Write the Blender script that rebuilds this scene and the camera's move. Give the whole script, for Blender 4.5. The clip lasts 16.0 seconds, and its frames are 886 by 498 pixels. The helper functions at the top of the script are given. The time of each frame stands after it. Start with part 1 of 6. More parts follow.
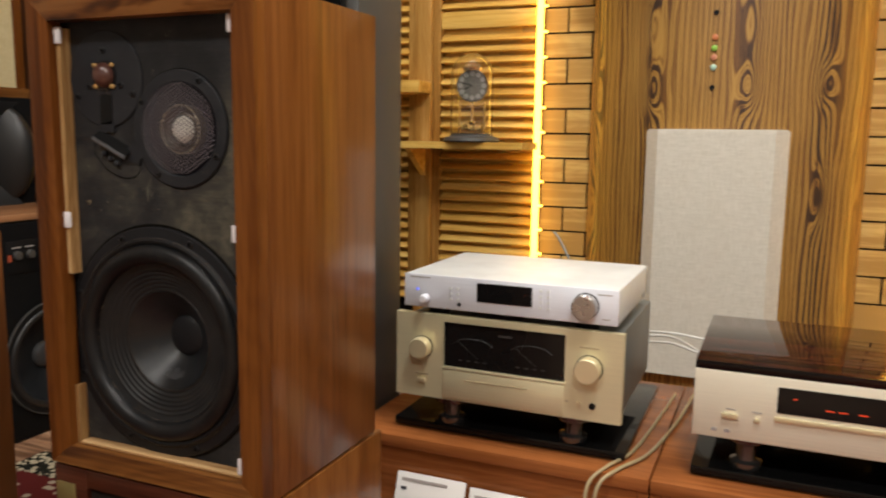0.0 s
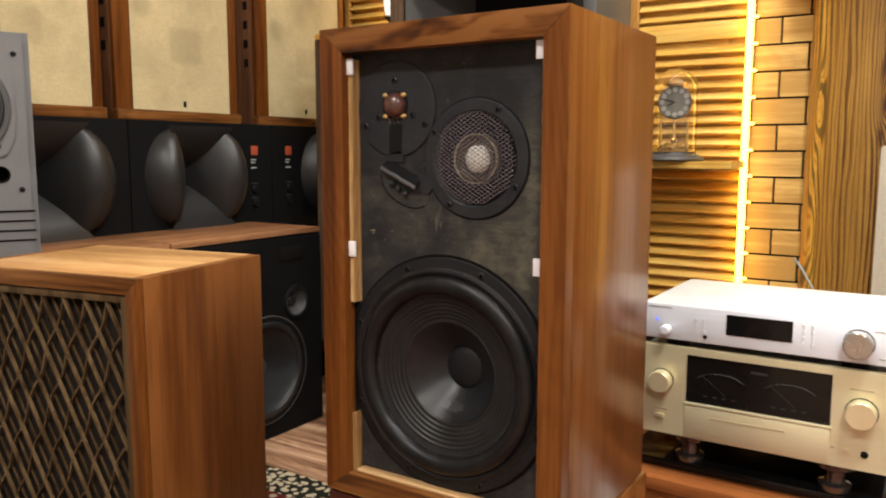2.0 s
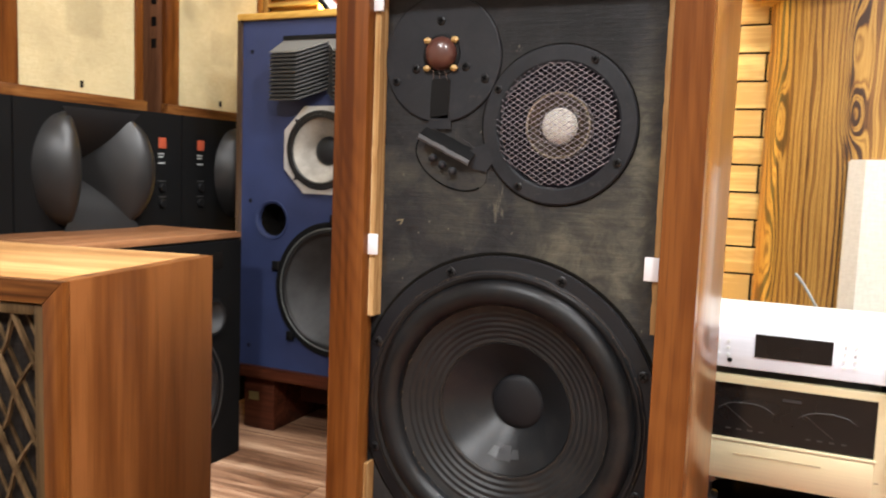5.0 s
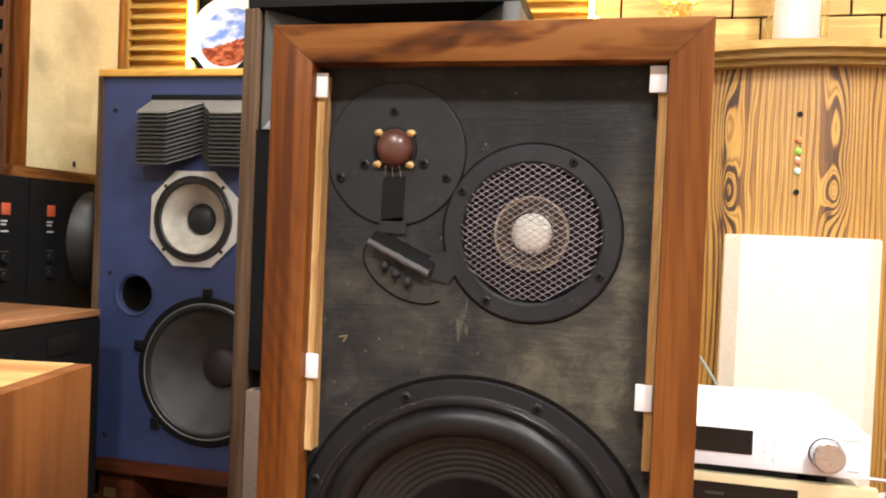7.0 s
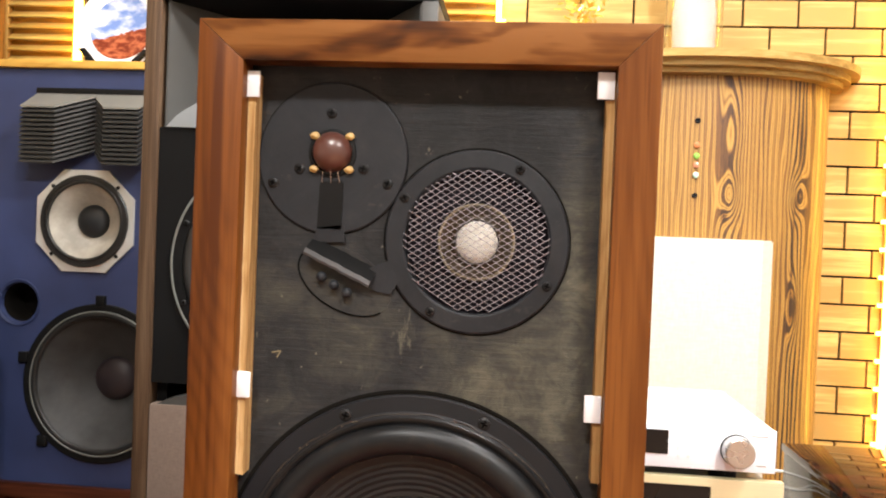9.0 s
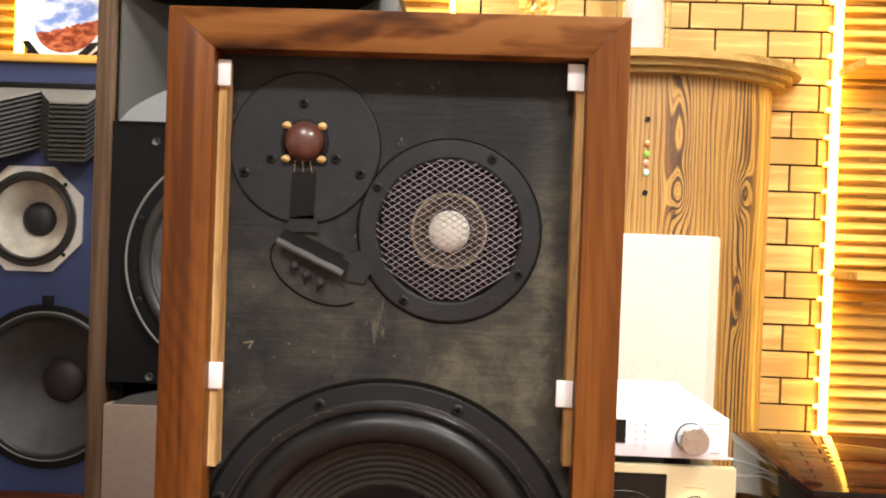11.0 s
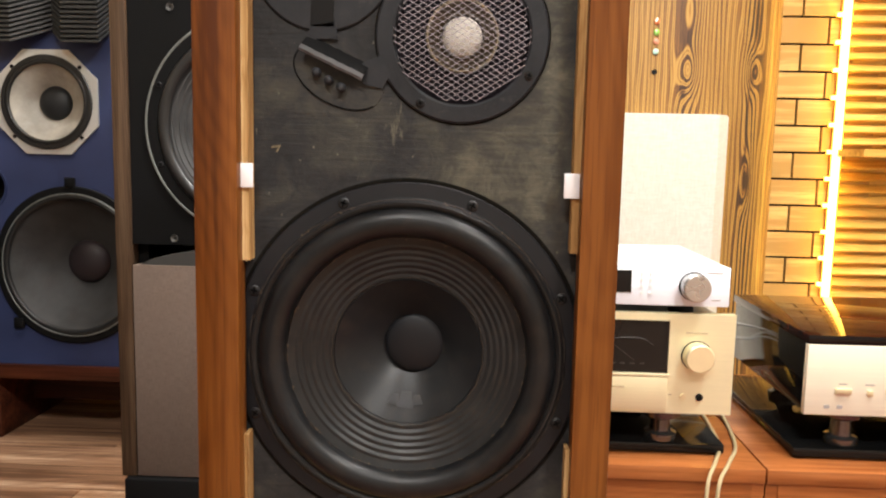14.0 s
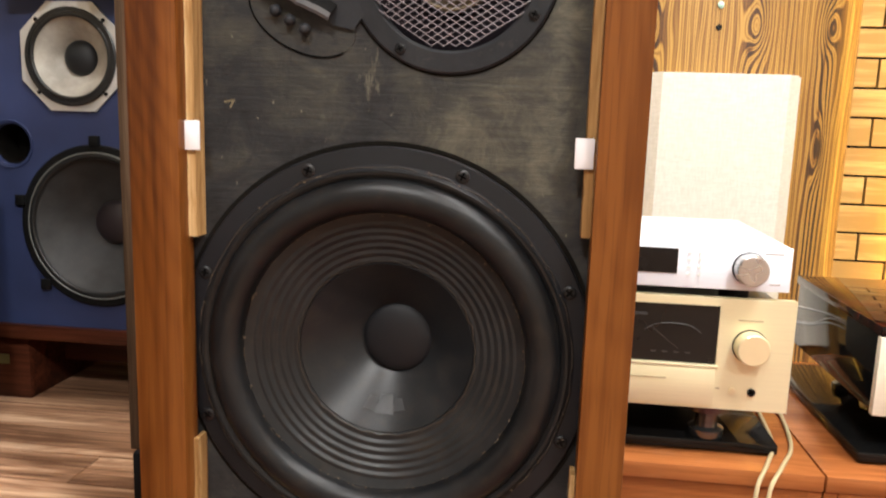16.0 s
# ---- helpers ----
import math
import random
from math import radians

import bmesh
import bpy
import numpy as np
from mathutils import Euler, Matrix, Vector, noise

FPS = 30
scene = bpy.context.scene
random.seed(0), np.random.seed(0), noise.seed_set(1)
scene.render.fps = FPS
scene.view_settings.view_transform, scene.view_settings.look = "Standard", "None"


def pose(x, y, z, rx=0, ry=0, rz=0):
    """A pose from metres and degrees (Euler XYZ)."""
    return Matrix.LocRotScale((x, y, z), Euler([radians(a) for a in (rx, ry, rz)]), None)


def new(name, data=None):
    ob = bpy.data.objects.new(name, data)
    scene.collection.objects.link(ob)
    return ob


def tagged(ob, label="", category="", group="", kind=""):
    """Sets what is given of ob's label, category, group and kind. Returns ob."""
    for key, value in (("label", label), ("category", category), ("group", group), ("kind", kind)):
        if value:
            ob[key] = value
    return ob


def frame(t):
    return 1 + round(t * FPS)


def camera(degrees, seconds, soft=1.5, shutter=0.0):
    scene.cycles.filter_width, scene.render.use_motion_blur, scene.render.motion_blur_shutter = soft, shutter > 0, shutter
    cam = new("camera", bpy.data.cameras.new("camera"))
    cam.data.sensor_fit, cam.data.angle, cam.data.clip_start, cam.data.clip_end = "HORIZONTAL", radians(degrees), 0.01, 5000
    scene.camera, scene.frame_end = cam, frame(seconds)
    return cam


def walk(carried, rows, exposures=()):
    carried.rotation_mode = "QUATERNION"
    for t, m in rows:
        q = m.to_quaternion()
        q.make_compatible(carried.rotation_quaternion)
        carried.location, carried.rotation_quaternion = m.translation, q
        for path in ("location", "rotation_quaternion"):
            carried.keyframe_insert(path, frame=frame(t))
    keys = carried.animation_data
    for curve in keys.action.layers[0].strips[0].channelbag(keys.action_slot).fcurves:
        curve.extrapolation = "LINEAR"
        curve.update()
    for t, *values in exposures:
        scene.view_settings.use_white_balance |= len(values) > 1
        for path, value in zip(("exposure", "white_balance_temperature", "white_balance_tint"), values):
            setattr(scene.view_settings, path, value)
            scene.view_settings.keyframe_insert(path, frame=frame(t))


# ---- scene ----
cam = camera(59.1, 16.0, soft=2.0, shutter=0.4)
METRES, EYE, TILT, LEAN, TURN = 1.05, 0.85, 0.0, 0.0, 23.0
ROWS = [
    (0.0, 0.0, 0.0, 0.0, 0.1, -8.1, -0.73),
    (0.5, -0.0469, -0.0039, 0.0012, 4.44, -8.08, -0.66),
    (1.0, -0.0971, -0.0059, 0.0031, 6.94, -8.21, -0.06),
    (1.5, -0.1502, 0.0007, 0.0131, 7.99, -7.45, 0.04),
    (2.0, -0.1966, 0.0303, 0.0142, 9.8, -7.09, -0.09),
    (2.5, -0.2347, 0.0541, 0.0056, 10.82, -7.23, -0.21),
    (3.0, -0.2796, 0.07, -0.0042, 11.57, -7.17, -0.63),
    (3.5, -0.3017, 0.1071, -0.0003, 12.29, -6.73, -0.27),
    (4.0, -0.3204, 0.1544, -0.0225, 10.77, -6.63, -0.46),
    (4.5, -0.3532, 0.2027, -0.0374, 6.67, -6.61, -2.02),
    (5.0, -0.4032, 0.2453, -0.0404, 1.05, -5.48, -2.07),
    (7.5, -0.495, 0.3662, 0.0101, -11.42, -0.94, -2.78),
    (8.0, -0.5051, 0.3805, 0.0107, -13.6, -1.26, -3.06),
    (8.5, -0.5154, 0.3819, 0.0089, -15.37, -0.95, -3.01),
    (9.0, -0.518, 0.3818, 0.0093, -17.25, -0.92, -2.29),
    (11.5, -0.5449, 0.3834, -0.007, -21.21, -0.75, -2.07),
    (12.0, -0.553, 0.3833, -0.0154, -21.2, -1.27, -1.85),
    (12.5, -0.5605, 0.3735, -0.0248, -20.86, -2.1, -1.42),
    (13.0, -0.5622, 0.359, -0.0459, -20.7, -4.01, -0.88),
    (13.5, -0.5652, 0.3432, -0.0675, -20.25, -5.57, -0.71),
    (14.0, -0.5563, 0.3393, -0.0906, -20.4, -6.86, -1.2),
    (14.5, -0.546, 0.3419, -0.1021, -20.23, -7.99, -1.26),
    (15.0, -0.5089, 0.368, -0.0938, -17.95, -7.83, -1.26),
    (15.5, -0.4762, 0.4094, -0.089, -15.54, -7.6, -1.3),
    (16.0, -0.4658, 0.4321, -0.092, -15.89, -9.67, -1.8),
]
EXPOSURES = [(0.0, -0.6, 6450, 10), (1.0, -0.4, 6450, 10), (2.0, -0.03, 6400, 10), (3.5, 0.4, 6080, 10), (5.0, 0.6, 5980, 10), (7.5, 0.75, 6270, 10), (9.0, 0.76, 6280, 10), (11.5, 0.57, 6390, 10), (14.5, 0.48, 6310, 10), (16.0, 0.53, 6200, 10)]
walk(cam, [(t, pose(0, 0, EYE, TILT, LEAN, TURN) @ pose(METRES * x, METRES * y, METRES * z, 90 + pitch, roll, yaw)) for t, x, y, z, yaw, pitch, roll in ROWS], EXPOSURES)

from mathutils.geometry import delaunay_2d_cdt

# ---- world and light ----
world = bpy.data.worlds.new("world")
scene.world = world
world.use_nodes = True
world.node_tree.nodes["Background"].inputs[0].default_value = (0.05, 0.045, 0.04, 1)
world.node_tree.nodes["Background"].inputs[1].default_value = 0.3

LAMP_COLOUR = (1.0, 0.955, 0.89)
LAMPS = [(-1.3, 1.15, 14), (0.2, 0.65, 62), (-0.95, -1.0, 44), (0.6, -1.0, 54), (-0.75, 1.95, 16), (1.2, 1.3, 24)]
CEIL = 2.7


# ---- materials ----
class Mat:
    """A small builder of node materials on a Principled shader."""

    def __init__(self, name, rough=0.5, metal=0.0, coat=0.0, spec=0.5):
        self.m = bpy.data.materials.new(name)
        self.m.use_nodes = True
        self.t = self.m.node_tree
        self.p = self.t.nodes["Principled BSDF"]
        self.set("Roughness", rough), self.set("Metallic", metal), self.set("Coat Weight", coat), self.set("Specular IOR Level", spec)
        self.set("Coat Roughness", 0.15)

    def set(self, key, value):
        self.p.inputs[key].default_value = value

    def node(self, kind, links=(), operation="", data_type="", blend_type="", feature=""):
        n = self.t.nodes.new(kind)
        if operation:
            n.operation = operation
        if data_type:
            n.data_type = data_type
        if blend_type:
            n.blend_type = blend_type
        if feature:
            n.feature = feature
        for key, source in dict(links).items():
            if hasattr(source, "is_linked"):
                self.t.links.new(source, n.inputs[key])
            else:
                n.inputs[key].default_value = source
        return n

    def math(self, op, a, b=0.0):
        return self.node("ShaderNodeMath", {0: a, 1: b}, operation=op).outputs[0]

    def coords(self, scale=(1, 1, 1), vary=False, rot=(0, 0, 0)):
        c = self.node("ShaderNodeTexCoord").outputs["Object"]
        if vary:
            r = self.node("ShaderNodeObjectInfo").outputs["Random"]
            off = self.node("ShaderNodeVectorMath", {0: (37.0, 19.0, 53.0)}, operation="SCALE")
            self.t.links.new(r, off.inputs["Scale"])
            c = self.node("ShaderNodeVectorMath", {0: c, 1: off.outputs[0]}, operation="ADD").outputs[0]
        return self.node("ShaderNodeMapping", {"Vector": c, "Scale": scale, "Rotation": rot}).outputs[0]

    def noise(self, vec, scale=5.0, detail=4.0, rough=0.55, dist=0.0):
        return self.node("ShaderNodeTexNoise", {"Vector": vec, "Scale": scale, "Detail": detail, "Roughness": rough, "Distortion": dist}).outputs[0]

    def ramp(self, fac, stops):
        n = self.node("ShaderNodeValToRGB", {"Fac": fac})
        e = n.color_ramp.elements
        while len(e) < len(stops):
            e.new(0.5)
        for el, (pos, col) in zip(e, stops):
            el.position = pos
            el.color = (*col, 1) if len(col) == 3 else col
        return n.outputs[0]

    def mix(self, fac, a, b, blend="MIX"):
        n = self.node("ShaderNodeMix", {0: fac}, data_type="RGBA", blend_type=blend)
        for i, v in ((6, a), (7, b)):
            if hasattr(v, "is_linked"):
                self.t.links.new(v, n.inputs[i])
            else:
                n.inputs[i].default_value = (*v, 1)
        return n.outputs[2]

    def colour(self, source):
        if hasattr(source, "is_linked"):
            self.t.links.new(source, self.p.inputs["Base Color"])
        else:
            self.p.inputs["Base Color"].default_value = (*source, 1)
        return self

    def rough(self, fac, lo, hi):
        n = self.node("ShaderNodeMapRange", {"Value": fac, "To Min": lo, "To Max": hi})
        self.t.links.new(n.outputs[0], self.p.inputs["Roughness"])

    def bump(self, height, strength=0.2, distance=0.002):
        b = self.node("ShaderNodeBump", {"Height": height, "Strength": strength, "Distance": distance})
        self.t.links.new(b.outputs[0], self.p.inputs["Normal"])
        return self


def wood(name, dark, mid, light, grain="z", fine=1.0, rough=0.4, coat=0.0, vary=True, streak=1.0, figure=1.2, rings=260.0, ringed=0.032):
    """Straight-grained wood with the grain along one axis."""
    m = Mat(name, rough, coat=coat * 0.4, spec=0.17)
    along = {"x": 0, "y": 1, "z": 2}[grain]
    s1, s2 = [16.0 * fine] * 3, [140.0 * fine] * 3
    s1[along], s2[along] = 0.9, 5.0
    wide = m.noise(m.coords(s1, vary), 1.0, 3.0, 0.5, 0.6)
    thin = m.noise(m.coords(s2, vary), 1.0, 3.0, 0.6)
    broad = m.noise(m.coords([c * 0.6 for c in s1], vary), 1.0, 2.5, 0.5, figure)
    s3 = [70.0 * fine] * 3
    s3[along] = 2.2
    line = m.noise(m.coords(s3, vary), 1.0, 3.0, 0.55, 0.5)
    s5 = [6.5 * fine] * 3
    s5[along] = 0.75 + 0.25 * figure
    fig = m.math("ADD", m.noise(m.coords(s5, vary), 1.0, 1.5, 0.4, 0.25 * figure), m.math("MULTIPLY", thin, 0.012))
    ring = m.math("SUBTRACT", m.math("POWER", m.math("ADD", m.math("MULTIPLY", m.math("SINE", m.math("MULTIPLY", fig, rings)), 0.5), 0.5), 1.8), 0.4)
    both = m.math("ADD", m.math("MULTIPLY", ring, -ringed * streak), m.math("ADD", m.math("ADD", m.math("MULTIPLY", wide, 0.34 * streak + 0.08), m.math("MULTIPLY", broad, 0.30)), m.math("ADD", m.math("MULTIPLY", thin, 0.22), m.math("MULTIPLY", line, 0.36))))
    col = m.ramp(both, [(0.55, dark), (0.65, mid), (0.75, light)])
    s4 = [420.0] * 3
    s4[along] = 14.0
    pore = m.ramp(m.noise(m.coords(s4, vary), 1.0, 2.0, 0.5), [(0.30, (1, 1, 1)), (0.42, (0, 0, 0))])
    col = m.mix(m.math("MULTIPLY", pore, 0.35), col, dark)
    m.colour(col)
    m.rough(thin, max(rough - 0.04, 0.05), rough + 0.06)
    m.bump(thin, 0.12, 0.0006)
    return m.m


def figured():
    """Walnut rail with dark flame figure slanting across straight grain."""
    m = Mat("figured_walnut_rail", 0.34, coat=0.05, spec=0.17)
    sep = m.node("ShaderNodeSeparateXYZ", {0: m.coords()})
    x, z = sep.outputs[0], sep.outputs[2]
    warp = m.noise(m.coords((7, 7, 16)), 1.0, 3.0, 0.5, 0.5)
    h = m.math("ADD", m.math("ADD", m.math("MULTIPLY", z, 150.0), m.math("MULTIPLY", x, -34.0)), m.math("MULTIPLY", warp, 17.0))
    band = m.math("POWER", m.math("ADD", m.math("MULTIPLY", m.math("SINE", h), 0.5), 0.5), 2.2)
    where = m.noise(m.coords((9, 9, 22)), 1.0, 3.0, 0.6, 0.6)
    thin = m.noise(m.coords((8, 150, 150)), 1.0, 3.0, 0.6)
    line = m.noise(m.coords((3, 60, 60)), 1.0, 3.0, 0.55, 0.6)
    f = m.math("ADD", m.math("MULTIPLY", band, m.math("ADD", m.math("MULTIPLY", where, 1.7), -0.45)), m.math("ADD", m.math("MULTIPLY", m.math("SUBTRACT", thin, 0.5), 0.45), m.math("MULTIPLY", m.math("SUBTRACT", line, 0.5), 0.8)))
    m.colour(m.ramp(f, [(-0.0, (0.215, 0.088, 0.024)), (0.16, (0.150, 0.054, 0.0125)), (0.42, (0.082, 0.027, 0.0068)), (0.7, (0.030, 0.0105, 0.0042))]))
    m.rough(thin, 0.30, 0.40)
    m.bump(thin, 0.12, 0.0006)
    return m.m


def paint(name, colour, rough=0.5, metal=0.0, grain=60.0, vary=0.12, bump=0.08, coat=0.0, spec=0.5):
    """A plain finish with a faint mottle and a fine texture."""
    m = Mat(name, rough, metal, coat, spec)
    big = m.noise(m.coords((1, 1, 1)), 6.0, 4.0)
    fine = m.noise(m.coords((1, 1, 1)), grain * 8, 2.0)
    low = [c * (1 - vary) for c in colour]
    high = [min(1, c * (1 + vary)) for c in colour]
    m.colour(m.ramp(big, [(0.3, low), (0.7, high)]))
    m.rough(big, max(0.02, rough - 0.08), min(1, rough + 0.08))
    if bump:
        m.bump(fine, bump, 0.0005)
    return m.m


def cloth(name, a, b, scale=900.0, blot=0.0, aged=False):
    """A woven cloth: crossing threads, slubs, and faint broad blots; aged paints in the dark drivers behind."""
    m = Mat(name, 0.95, spec=0.1)
    warp = m.noise(m.coords((scale, scale, scale * 0.08)), 1.0, 2.0)
    weft = m.noise(m.coords((scale * 0.08, scale * 0.08, scale)), 1.0, 2.0)
    w = m.math("MULTIPLY", m.math("ADD", warp, weft), 0.5)
    col = m.ramp(w, [(0.38, a), (0.6, b)])
    if blot:
        big = m.noise(m.coords((1, 1, 1), True), 5.0, 3.0)
        f = m.node("ShaderNodeMapRange", {"Value": big, "From Min": 0.45, "From Max": 0.75, "To Max": blot}).outputs[0]
        col = m.mix(f, col, [c * 0.55 for c in a])
    if aged:
        # round and square shadows of the drivers behind, painted into the cloth colour
        sep = m.node("ShaderNodeSeparateXYZ", {0: m.coords()})
        x, z = sep.outputs[0], sep.outputs[2]
        for kx, kz, wx, wz, power, amount in ((0.03, 0.46, 0.10, 0.10, 2.0, 0.42), (0.03, 0.235, 0.062, 0.055, 6.0, 0.3), (-0.13, 0.34, 0.035, 0.035, 2.0, 0.4)):
            d = m.math("ADD", m.math("POWER", m.math("ABSOLUTE", m.math("DIVIDE", m.math("SUBTRACT", x, kx), wx)), power), m.math("POWER", m.math("ABSOLUTE", m.math("DIVIDE", m.math("SUBTRACT", z, kz), wz)), power))
            g = m.math("POWER", 2.718, m.math("MULTIPLY", m.math("POWER", d, 2.0), -1.0))
            col = m.mix(m.math("MULTIPLY", g, m.math("MULTIPLY", m.noise(m.coords((1, 1, 1), True), 14.0, 4.0), amount * 1.9)), col, [c * 0.5 for c in a])
    m.colour(col).bump(w, 0.35, 0.0008)
    return m.m


def emit(name, colour, strength):
    m = Mat(name)
    m.colour(colour)
    m.p.inputs["Emission Color"].default_value = (*colour, 1)
    m.set("Emission Strength", strength)
    return m.m


def glass(name, tint=(1, 1, 1), rough=0.0, ior=1.45):
    m = Mat(name, rough)
    m.colour(tint).set("Transmission Weight", 1.0)
    m.set("IOR", ior)
    return m.m


def knotty():
    """Scorched pine: fine grain, dark resin streaks that run up the board and round eye-shaped knots."""
    m = Mat("burnt_pine", 0.5, coat=0.25)
    sep = m.node("ShaderNodeSeparateXYZ", {0: m.coords()})
    x, z = sep.outputs[0], sep.outputs[2]

    def bell(kx, kz, wx, wz):
        d = m.math("POWER", m.math("ABSOLUTE", m.math("DIVIDE", m.math("SUBTRACT", x, kx), wx)), 2.0)
        if wz:
            d = m.math("ADD", d, m.math("POWER", m.math("ABSOLUTE", m.math("DIVIDE", m.math("SUBTRACT", z, kz), wz)), 2.0))
        return m.math("POWER", 2.718, m.math("MULTIPLY", d, -1.0))

    soft = m.noise(m.coords((9, 9, 1.1)), 1.0, 3.0, 0.5)
    h = m.math("ADD", m.math("MULTIPLY", x, 84.0), m.math("MULTIPLY", soft, 7.0))
    for kx, kz, wx, wz, amp in ((-0.187, 1.0, 0.026, 0.07, 4.6), (0.082, 1.0, 0.028, 0.062, -5.0), (0.280, 1.012, 0.024, 0.055, 4.4), (-0.197, 1.17, 0.020, 0.12, 3.0), (0.281, 0.70, 0.02, 0.08, -3.4), (0.082, 1.17, 0.028, 0.14, -3.4), (-0.372, 0.99, 0.02, 0.10, 3.2), (-0.37, 0.62, 0.02, 0.14, -3.2)):
        h = m.math("ADD", h, m.math("MULTIPLY", bell(kx, kz, wx, wz), amp))
    band = m.math("ADD", m.math("MULTIPLY", m.math("SINE", m.math("MULTIPLY", h, 4.6)), 0.5), 0.5)
    dark = m.math("POWER", band, 2.6)
    hair = m.math("POWER", m.math("ADD", m.math("MULTIPLY", m.math("SINE", m.math("MULTIPLY", h, 13.8)), 0.5), 0.5), 2.0)
    thin = m.noise(m.coords((240, 240, 5)), 1.0, 3.0)
    wide = m.noise(m.coords((7, 7, 0.9)), 1.0, 2.0)
    burnt = m.math("MULTIPLY", bell(-0.187, 0, 0.034, 0), 0.75)
    for kx, w, amp in ((0.078, 0.040, 0.62), (0.283, 0.036, 0.95), (-0.372, 0.032, 0.85), (-0.285, 0.02, 0.3), (0.17, 0.018, 0.28)):
        burnt = m.math("ADD", burnt, m.math("MULTIPLY", bell(kx, 0, w, 0), amp))
    burnt = m.math("ADD", m.math("MULTIPLY", burnt, m.math("ADD", m.math("MULTIPLY", wide, 1.5), 0.12)), 0.26)
    f = m.math("ADD", m.math("MULTIPLY", dark, burnt), m.math("ADD", m.math("MULTIPLY", hair, 0.34), m.math("MULTIPLY", m.math("SUBTRACT", thin, 0.5), 0.75)))
    for kx, kz, wx, wz, amp in ((-0.189, 0.99, 0.007, 0.022, 0.75), (-0.196, 0.906, 0.008, 0.03, 0.7), (-0.198, 1.085, 0.007, 0.03, 0.6), (0.066, 0.945, 0.008, 0.014, 0.6), (0.281, 1.0, 0.006, 0.02, 0.6), (0.281, 0.697, 0.011, 0.032, 1.1), (0.272, 0.84, 0.0035, 0.14, 0.7), (0.286, 1.17, 0.006, 0.07, 0.8), (-0.372, 1.10, 0.006, 0.06, 0.5)):
        f = m.math("ADD", f, m.math("MULTIPLY", bell(kx, kz, wx, wz), amp))
    m.colour(m.ramp(f, [(0.0, (0.42, 0.235, 0.050)), (0.22, (0.285, 0.143, 0.024)), (0.50, (0.155, 0.064, 0.011)), (0.85, (0.035, 0.013, 0.004))]))
    m.bump(f, 0.3, 0.0015)
    return m.m


def baffle_paint():
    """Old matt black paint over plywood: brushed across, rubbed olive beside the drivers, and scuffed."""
    m = Mat("worn_black_baffle", 0.7, spec=0.3)
    sep = m.node("ShaderNodeSeparateXYZ", {0: m.coords()})
    x, z = sep.outputs[0], sep.outputs[2]
    big = m.noise(m.coords((9, 9, 11)), 1.0, 8.0, 0.68, 0.7)
    blot = m.noise(m.coords((34, 34, 40)), 1.0, 6.0, 0.72, 0.8)
    ply = m.noise(m.coords((14, 14, 240)), 1.0, 5.0, 0.75)
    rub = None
    # the last, negative entry makes the board darker near its top
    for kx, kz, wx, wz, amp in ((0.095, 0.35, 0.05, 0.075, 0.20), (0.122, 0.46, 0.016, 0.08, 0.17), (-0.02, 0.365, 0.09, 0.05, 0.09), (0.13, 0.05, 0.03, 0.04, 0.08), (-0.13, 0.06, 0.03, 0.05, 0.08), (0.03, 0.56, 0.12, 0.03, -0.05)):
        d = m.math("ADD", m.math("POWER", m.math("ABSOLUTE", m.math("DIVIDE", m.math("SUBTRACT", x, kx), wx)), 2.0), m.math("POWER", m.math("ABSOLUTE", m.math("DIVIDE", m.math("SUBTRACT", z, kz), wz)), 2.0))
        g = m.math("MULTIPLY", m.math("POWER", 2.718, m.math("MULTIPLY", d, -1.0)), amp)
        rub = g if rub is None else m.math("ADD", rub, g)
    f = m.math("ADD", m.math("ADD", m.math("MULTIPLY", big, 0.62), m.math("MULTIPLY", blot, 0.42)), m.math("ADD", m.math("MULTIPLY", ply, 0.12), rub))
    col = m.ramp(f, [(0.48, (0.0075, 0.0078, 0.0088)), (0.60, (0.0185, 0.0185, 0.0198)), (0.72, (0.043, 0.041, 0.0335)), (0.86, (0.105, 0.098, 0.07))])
    sc = m.noise(m.coords((60, 60, 17), rot=(0, 0.35, 0)), 1.0, 5.0, 0.75)
    f2 = m.ramp(sc, [(0.66, (0, 0, 0)), (0.73, (1, 1, 1))])
    col = m.mix(m.math("MULTIPLY", f2, 0.42), col, (0.17, 0.155, 0.11))
    fleck = m.ramp(m.noise(m.coords((120, 120, 90)), 1.0, 3.0, 0.6), [(0.71, (0, 0, 0)), (0.76, (1, 1, 1))])
    col = m.mix(m.math("MULTIPLY", fleck, 0.5), col, (0.25, 0.23, 0.17))
    m.colour(col)
    m.rough(blot, 0.45, 0.85)
    m.bump(m.math("ADD", ply, blot), 0.7, 0.001)
    return m.m


